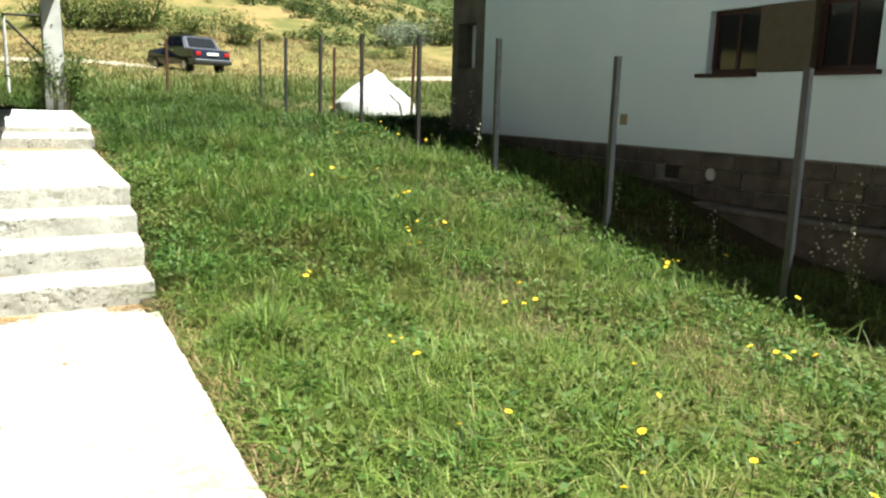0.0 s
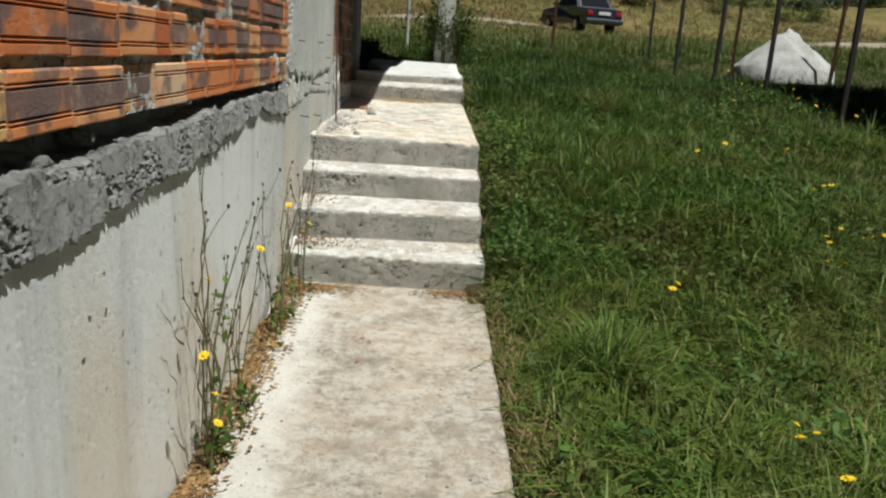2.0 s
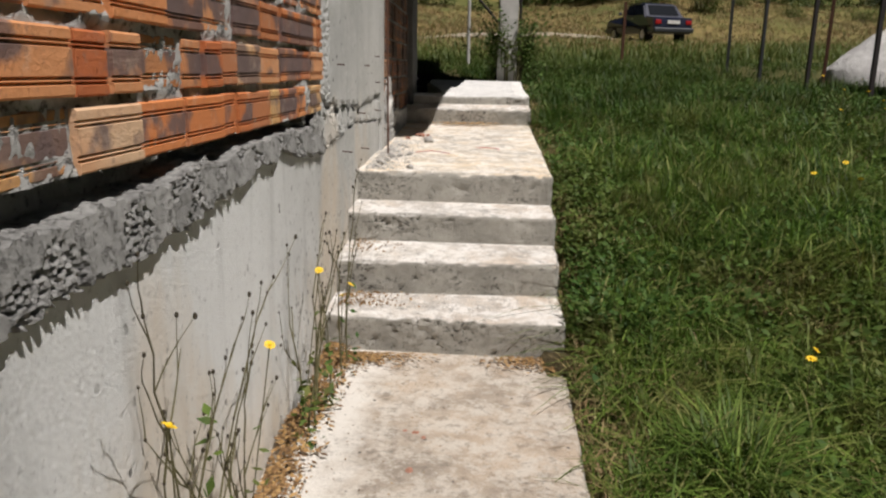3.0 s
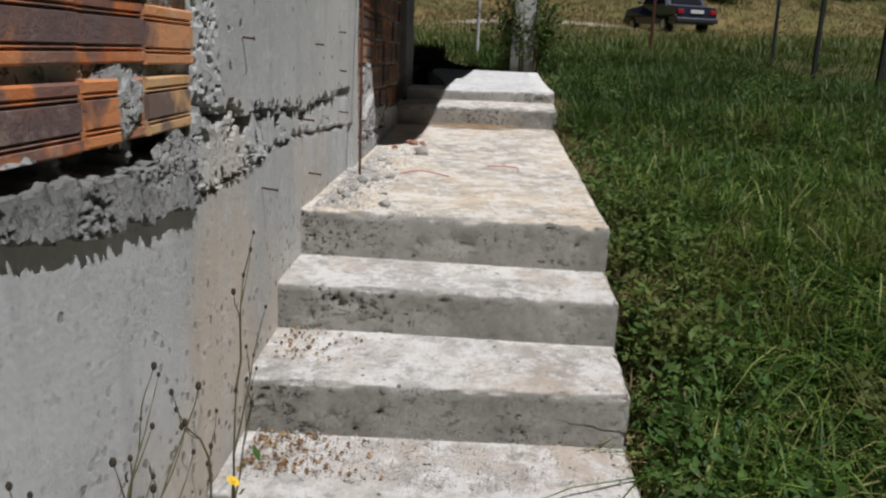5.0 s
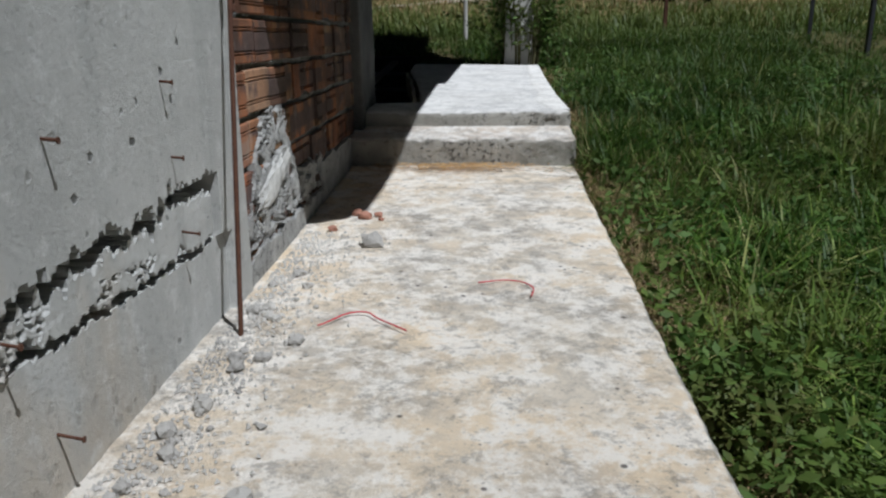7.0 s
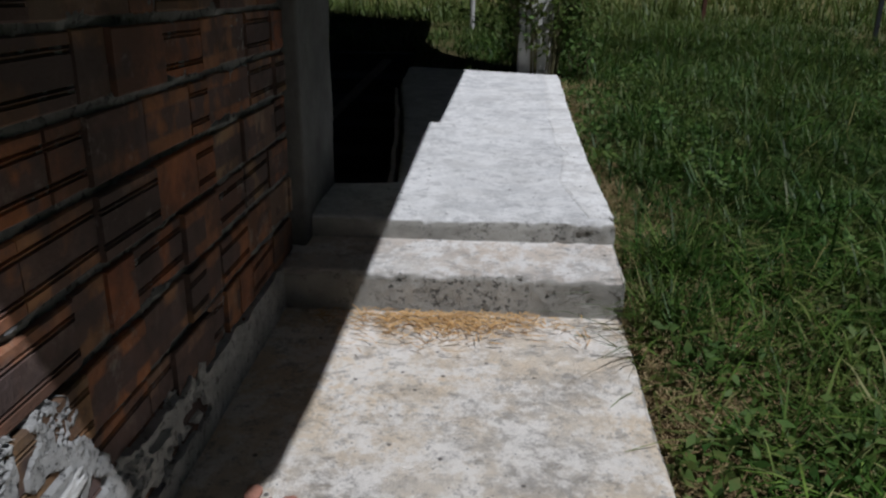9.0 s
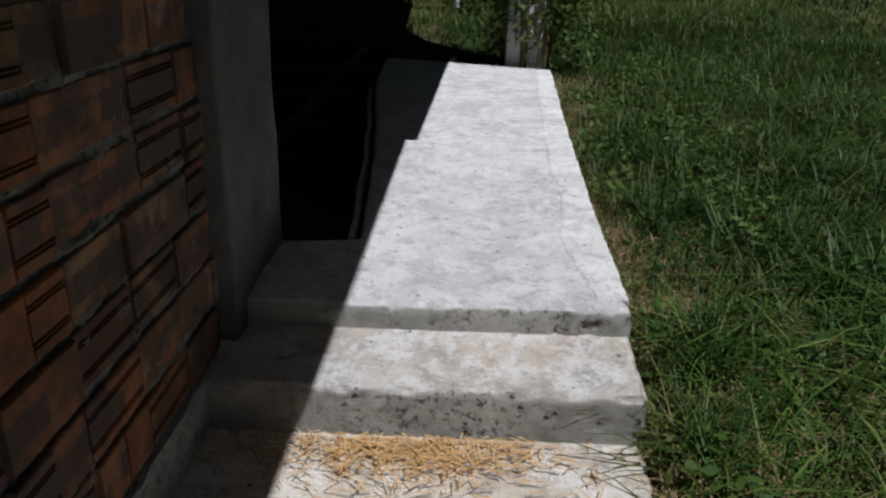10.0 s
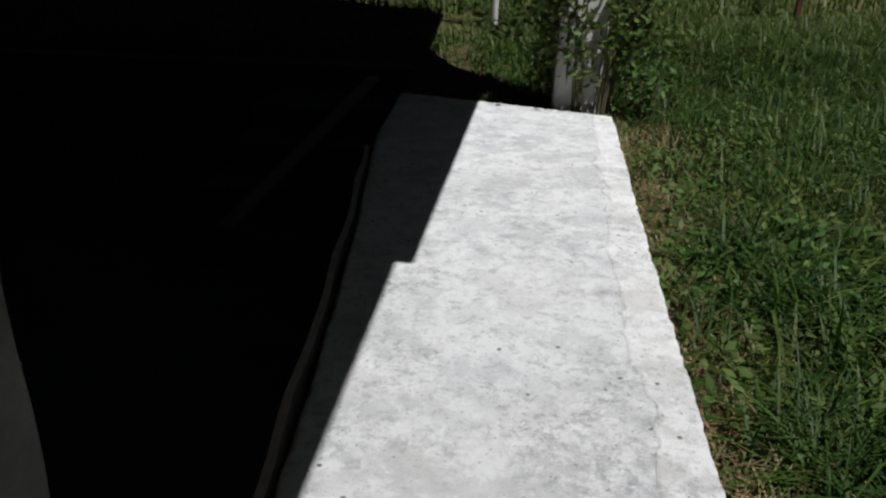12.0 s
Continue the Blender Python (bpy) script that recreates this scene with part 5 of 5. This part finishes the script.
def seed_stalk(x, y, h, seed):
    """A tall dry stalk beaded with pale seed tufts."""
    r = random.Random(seed)
    ob = thing("seed_stalk", "tall thin dry stalk with pale seed tufts by the fence", "weed", "seed stalks by the fence", at=(x, y, float(ground_at(x, y))))
    p, stem, tufts_bm = Vector((0, 0, 0)), bmesh.new(), bmesh.new()
    for k in range(9):
        q = p + Vector((r.gauss(0, 0.012), r.gauss(0, 0.012), h / 9))
        rod(stem, p, q, 0.003, 0.0025, 5)
        if k > 2:
            for j in range(3):
                c = q + Vector((r.gauss(0, 0.02), r.gauss(0, 0.02), r.uniform(-0.05, 0.03)))
                bmesh.ops.create_icosphere(tufts_bm, subdivisions=1, radius=r.uniform(0.005, 0.012), matrix=Matrix.Translation(c))
        p = q
    part("stem", stem, STEM, ob)
    tagged(part("seed_tuft", tufts_bm, TUFT, ob, "pale fluffy seed tuft"), kind="stuff")


TUFT = plain("pale_seed_fluff", (0.52, 0.50, 0.42), 0.9, vary=0.3, scale=60)
for k, (x, y, h) in enumerate(((5.25, 3.35, 0.95), (5.35, 3.2, 1.05), (5.15, 3.1, 0.8), (5.4, 3.55, 0.85), (5.05, 2.95, 0.7), (5.3, 2.8, 0.6), (5.2, 4.3, 0.55), (5.3, 4.9, 0.5), (5.25, 5.6, 0.5), (5.4, 8.4, 0.7), (5.6, 8.9, 0.9), (5.5, 9.3, 0.75), (5.2, 8.1, 0.5))):
    seed_stalk(x, y, h, 300 + k)


# ---- tall weeds along the wall ----
def wall_weed(x, y, z, h, seed, flowers, branches=9):
    r = random.Random(seed)
    ob = thing("wall_weed", "tall wiry weed with dark buds growing at the wall foot", "weed", "weeds at the wall", at=(x, y, z))
    stems, buds, leaves, tops = bmesh.new(), bmesh.new(), [], []

    def grow_stem(p, d, ln, rad, depth):
        for k in range(4):
            q = p + d * (ln / 4)
            q.x = max(q.x, 0.012 - (x + 0.235) if x + q.x < -0.22 else q.x)
            rod(stems, p, q, rad * (1 - k * 0.15), rad * (0.85 - k * 0.15), 5)
            p, d = q, (d + Vector((r.gauss(0.0, 0.07), r.gauss(0, 0.22), 0.1))).normalized()
            if depth and k and r.random() < 0.75:
                grow_stem(p.copy(), (d + Vector((r.uniform(-0.1, 0.2), r.uniform(-0.9, 0.9), 0.1))).normalized(), ln * r.uniform(0.35, 0.6), rad * 0.6, depth - 1)
        if depth == 0 or r.random() < 0.7:
            tops.append(p)

    for k in range(max(2, branches // 3)):
        grow_stem(Vector((r.uniform(0, 0.04), r.gauss(0, 0.05), 0)), Vector((r.uniform(0.0, 0.1), r.uniform(-0.28, 0.2), 1)).normalized(), h * r.uniform(0.55, 0.85), 0.0046, 2)
    tagged(part("stem", stems, STEM, ob), kind="stuff")
    for k, p in enumerate(tops):
        bmesh.ops.create_uvsphere(buds, u_segments=6, v_segments=4, radius=r.uniform(0.0028, 0.005), matrix=Matrix.Translation(p) @ Matrix.Diagonal((1, 1, 1.6, 1)))
    tagged(part("seed_bud", buds, BUD, ob), kind="stuff")
    pts = np.array([(r.uniform(0, 0.08), r.gauss(0, 0.07), abs(r.gauss(0, 0.18)) * h * 1.4) for k in range(branches * 6)])
    v, f = leaf_quads(pts, 0.021, droop=-0.4)
    tagged(part("foliage", raw_mesh("foliage", v, [f], LEAF), LEAF, ob), kind="stuff")
    for fx, fy, fz in flowers:
        head = part("flower_head", HEAD, None, ob, "bright yellow flower")
        head.location = (fx - x, fy - y, fz - z)
        head.rotation_euler = (0.2, 0.5, r.uniform(0, 6))
        head.scale = (0.72,) * 3
        part("flower_stalk", rod(bmesh.new(), (0.02, (fy - y) * 0.4, 0.1), (fx - x, fy - y, fz - z), 0.002, 0.0018, 5), STEM, ob)


wall_weed(-0.19, 3.40, -0.02, 0.78, 4, ((-0.12, 3.18, 0.66), (-0.10, 3.05, 0.50), (-0.09, 3.12, 0.36), (-0.13, 3.30, 0.18)), 16)
wall_weed(-0.18, 3.72, -0.02, 0.62, 8, ((-0.093, 3.756, 0.60),))
wall_weed(-0.18, 4.40, -0.01, 0.66, 15, ((-0.10, 4.42, 0.62),))
wall_weed(-0.17, 4.66, 0.0, 0.58, 23, ())
wall_weed(-0.15, 5.10, 0.0, 0.80, 44, ((-0.10, 4.86, 0.40), (-0.08, 4.95, 0.42)), 5)


# ---- litter, straw, rubble ----
def litter(name, label, n, xr, yr, z_at, material, size, category):
    x, y = xr(n), yr(n)
    v, f = leaf_quads(np.stack([x, y, z_at(x, y)], 1), size)
    v[:, 2] = np.repeat(z_at(x, y), 4) + (v[:, 2] - np.repeat(z_at(x, y), 4)) * 0.25 + 0.006
    tagged(new(name, raw_mesh(name, v, [f], material)), label, category, kind="stuff")


lower_top = curve_at([(-4, -0.10), (0, -0.05), (5.3, 0.02)])
litter("plant_litter", "brown dead leaves and grit along the wall foot", 4200, lambda n: -0.225 + np.abs(rng.normal(0, 0.055, n)), lambda n: rng.uniform(1.5, 5.25, n),
       lambda x, y: lower_top(y) + 0.012 + np.clip(0.05 - (x + 0.225) * 0.5, 0, 0.05) * (0.5 + 0.5 * np.sin(y * 9)), LITTER, 0.016, "litter")
litter("step_litter", "dry grass bits at the foot of the lowest step", 1300, lambda n: np.where(rng.random(n) < 0.68, -0.2 + np.abs(rng.normal(0, 0.16, n)), np.minimum(0.78, rng.normal(0.68, 0.09, n))), lambda n: 5.20 - np.abs(rng.normal(0, 0.075, n)),
       lambda x, y: lower_top(y) + 0.008 + 0 * x, LITTER, 0.013, "litter")


def formwork_board():
    bm = bmesh.new()
    n = 24
    rings = []
    for k in range(n + 1):
        y = 10.19 + 2.9 * k / n
        x = float(upper_left(y)) - 0.022 + 0.006 * math.sin(k * 0.9)
        zt = 1.035 + 0.018 * (y - 10.2) + 0.006 * math.sin(k * 1.7)
        rings.append([bm.verts.new(p) for p in ((x - 0.022, y, zt - 0.16), (x, y, zt - 0.16), (x, y, zt), (x - 0.022, y, zt + 0.002))])
    for p, q in zip(rings, rings[1:]):
        for i in range(4):
            bm.faces.new((p[i], p[(i + 1) % 4], q[(i + 1) % 4], q[i]))
    bm.faces.new(rings[0])
    bm.faces.new(rings[-1][::-1])
    bmesh.ops.recalc_face_normals(bm, faces=bm.faces)
    tagged(part("formwork_board", bm, BOARD), "pale weathered formwork board along the slab edge", "board")


BOARD = plain("pale_formwork_wood", (0.46, 0.40, 0.34), 0.8, 0, 0.4, 12)
formwork_board()


def straw_patch():
    n = 700
    x = np.clip(rng.normal(0.33, 0.2, n), -0.1, 0.8)
    y = 9.335 - np.abs(rng.normal(0, 0.1, n))
    a = rng.uniform(0, np.pi, n)
    d = np.stack([np.cos(a), np.sin(a) * 0.7, rng.uniform(-0.1, 0.1, n)], 1) * rng.uniform(0.012, 0.04, n)[:, None]
    s = np.stack([-np.sin(a), np.cos(a), np.zeros(n)], 1) * 0.0017
    c = np.stack([x, y, 0.772 + 0.012 + rng.uniform(0, 0.014, n)], 1)
    v = np.stack([c - d - s, c + d - s, c + d + s, c - d + s], 1).reshape(-1, 3)
    tagged(new("straw", raw_mesh("straw", v, [np.arange(4 * n).reshape(-1, 4)], STRAW)), "loose yellow straw at the foot of the step", "straw", kind="stuff")


straw_patch()


def stone_mesh(seed, r):
    bm = bmesh.new()
    bmesh.ops.create_icosphere(bm, subdivisions=2, radius=r)
    for v in bm.verts:
        v.co = v.co * (1 + 0.5 * noise.noise(v.co * (1.3 / r) + Vector((seed * 3.1, 0, 0))))
        v.co.z = v.co.z * 0.7
    return bm


landing_top = curve_at([(6.2, 0.715), (8.0, 0.73), (9.4, 0.775)])


def stone(x, y, r, seed, material, label, zt):
    ob = part("stone", stone_mesh(seed, r), material)
    tagged(ob, label, "stone")
    ob.location = (x, y, zt + r * 0.45)


stone(0.06, 7.93, 0.042, 1, RUBBLE, "lump of grey concrete lying on the landing", float(landing_top(7.93)))
BRICKBIT = plain("broken_brick", (0.36, 0.18, 0.125), 0.85)
for k, (x, y, r) in enumerate(((-0.02, 8.30, 0.026), (-0.06, 8.35, 0.022), (0.03, 8.33, 0.018), (-0.12, 8.12, 0.018), (0.05, 8.27, 0.012))):
    stone(x, y, r, 5 + k, BRICKBIT, "small broken piece of red brick on the landing", float(landing_top(y)))
r0 = random.Random(12)
for k in range(52):
    y = r0.uniform(6.36, 7.6)
    x = -0.19 + abs(r0.gauss(0, 0.11))
    stone(x, y, 0.005 + 0.017 * r0.random() ** 2.2, 20 + k, RUBBLE, "small chip of grey rubble on the landing", float(landing_top(y)))


def grit(name, label, n, xs, ys, z_at, size, material):
    """Loose grains too small to count."""
    base = np.array([(1, 0, -0.3), (-0.5, 0.87, -0.3), (-0.5, -0.87, -0.3), (0, 0, 0.9)])
    f = np.array([(0, 1, 3), (1, 2, 3), (2, 0, 3)])
    x, y = xs(n), ys(n)
    s = size * rng.uniform(0.4, 1.3, n)
    a = rng.uniform(0, 6.28, n)
    c, d = np.cos(a)[:, None], np.sin(a)[:, None]
    v = np.stack([base[None, :, 0] * c - base[None, :, 1] * d, base[None, :, 0] * d + base[None, :, 1] * c, np.repeat(base[None, :, 2], n, 0)], -1) * s[:, None, None] + np.stack([x, y, z_at(y) + s * 0.3 + 0.003], 1)[:, None]
    tagged(new(name, raw_mesh(name, v.reshape(-1, 3), [(np.arange(n)[:, None, None] * 4 + f).reshape(-1, 3)], material)), label, "grit", kind="stuff")


PALEGRIT = make_stone("pale_concrete_grit", (0.36, 0.35, 0.33), (0.62, 0.60, 0.56))
grit("landing_grit", "pale concrete crumbs along the wall on the landing", 1500, lambda n: -0.215 + np.abs(rng.normal(0, 0.10, n)), lambda n: rng.uniform(6.32, 8.1, n), landing_top, 0.0055, PALEGRIT)
grit("step_grit", "crumbs and dirt on the lowest tread", 700, lambda n: np.clip(rng.normal(0.1, 0.35, n), -0.21, 0.8), lambda n: rng.uniform(5.34, 5.57, n), lambda y: 0.19 + 0.04 * (y - 5.2), 0.0045, PALEGRIT)
grit("tread_litter", "brown grit and litter on the lowest treads", 260, lambda n: -0.21 + np.abs(rng.normal(0, 0.16, n)), lambda n: rng.uniform(5.36, 5.58, n), lambda y: 0.19 + 0.04 * (y - 5.2), 0.007, LITTER)
grit("tread_litter", "brown grit and litter on the lowest treads", 110, lambda n: -0.21 + np.abs(rng.normal(0, 0.10, n)), lambda n: rng.uniform(5.70, 5.95, n), lambda y: 0.37 + 0.04 * (y - 5.6), 0.006, LITTER)
grit("slab_grit", "scattered dark grit on the lower slab", 420, lambda n: -0.2 + np.abs(rng.normal(0, 0.28, n)), lambda n: rng.uniform(1.5, 5.2, n), lambda y: curve_at([(-4, -0.10), (0, -0.05), (5.3, 0.02)])(y), 0.0032, LITTER)
grit("wall_foot_grit", "crumbs and litter at the wall foot", 1500, lambda n: -0.22 + np.abs(rng.normal(0, 0.05, n)), lambda n: rng.uniform(1.5, 5.25, n), lambda y: curve_at([(-4, -0.10), (0, -0.05), (5.3, 0.02)])(y), 0.005, LITTER)


def strip(points, label, z_at):
    cu = bpy.data.curves.new("red_strip", "CURVE")
    cu.dimensions, cu.bevel_depth = "3D", 0.0022
    sp = cu.splines.new("BEZIER")
    sp.bezier_points.add(len(points) - 1)
    for b, (x, y) in zip(sp.bezier_points, points):
        b.co = (x, y, float(z_at(y)) + 0.010)
        b.handle_left_type = b.handle_right_type = "AUTO"
    cu.materials.append(REDWIRE)
    tagged(new("red_strip", cu), label, "plastic strip")


def splat_mesh(seed, depth, ry, rz, fine=0.12):
    """A thrown lump of mortar, flat against the wall, with a ragged outline."""
    bm = bmesh.new()
    bmesh.ops.create_icosphere(bm, subdivisions=5, radius=1.0)
    for v in bm.verts:
        d = v.co.copy()
        k = 1 + 0.45 * noise.noise(d * 2.1 + Vector((seed * 3.1, 0, 0))) + 0.25 * noise.noise(d * 6 + Vector((0, seed, 0))) + fine * noise.noise(d * 14)
        v.co = Vector((d.x * depth * (k if fine > 0.05 else 1), d.y * ry * k, d.z * rz * k))
    return bm


for k, (y, z, ry, rz) in enumerate(((4.915, 1.168, 0.078, 0.066), (5.16, 1.045, 0.10, 0.055))):
    ob = tagged(part("mortar_splat", splat_mesh(90 + k, 0.014, ry, rz), BEDMORTAR), "pale splat of mortar stuck on the brick wall", "mortar")
    ob.location = (-0.250, y, z)


smear = tagged(part("mortar_smear", splat_mesh(97, 0.009, 0.19, 0.046, 0.03), SMEAR, smooth=True), "pale trowelled smear of mortar on the footing", "mortar")
smear.location, smear.rotation_euler = (-0.231, 7.77, 1.0), (radians(14), 0, 0)

strip(((0.02, 7.15), (0.12, 7.25), (0.17, 7.20), (0.25, 7.12)), "thin faded red plastic strip on the landing", landing_top)
strip(((0.43, 7.50), (0.53, 7.52), (0.585, 7.47), (0.58, 7.38)), "thin faded red plastic strip on the landing", landing_top)


for k, (x, y, r) in enumerate(((0.228, 4.47, 0.014), (0.26, 4.44, 0.011), (0.19, 4.49, 0.009), (0.228, 4.21, 0.013), (0.223, 5.19, 0.016))):
    stone(x, y, r, 70 + k, BRICKBIT, "small red brick crumb on the lower slab", 0.0)


# ---- steel bar and nails in the concrete ----
bar = tagged(part("reinforcing_bar", rod(bmesh.new(), (-0.165, 7.10, 0.70), (-0.235, 7.62, 2.6), 0.0065), RUST), "rusty reinforcing bar leaning on the wall", "steel bar")
for k, (y, z) in enumerate(((5.60, 1.303), (6.47, 1.302), (5.80, 0.875), (6.95, 1.20), (6.30, 1.04), (6.93, 1.36), (6.42, 0.83), (7.0, 1.02))):
    bm = rod(bmesh.new(), (-0.262, y, z), (-0.204, y - 0.010, z - 0.004), 0.003, sides=6)
    bmesh.ops.create_cone(bm, cap_ends=True, segments=8, radius1=0.006, radius2=0.006, depth=0.002, matrix=pose(-0.203, y - 0.010, z - 0.004, 0, 90, 0))
    tagged(part("nail", bm, RUST), "rusty bent nail sticking out of the concrete", "nail", "nails in the concrete wall")


# ---- bricks, last ----
brick_wall("wall_brick_near", 0.0, 5.248, 2.30, "orange hollow-brick wall with grooved faces and squeezed mortar", -0.243, 1, NEW_BRICKS, BEDMORTAR)
tagged(part("wall_brick_rest", one_box(-0.52, -0.26, -4.0, -0.002, 1.107, 2.30), BRICK), "orange brick wall", "wall", kind="structure")
brick_wall("wall_brick_far", 7.452, 9.558, 2.95, "shaded orange hollow-brick wall between concrete pillars", -0.252, 2, SHADE_BRICKS, DARKMORTAR, 0.788, 0.1445, SMOOTH_BRICKS)
tagged(part("wall_brick_top", one_box(-0.52, -0.26, 7.452, 9.558, 2.955, 3.348), MORTAR), "rough mortar strip under the slab", "wall", kind="structure")
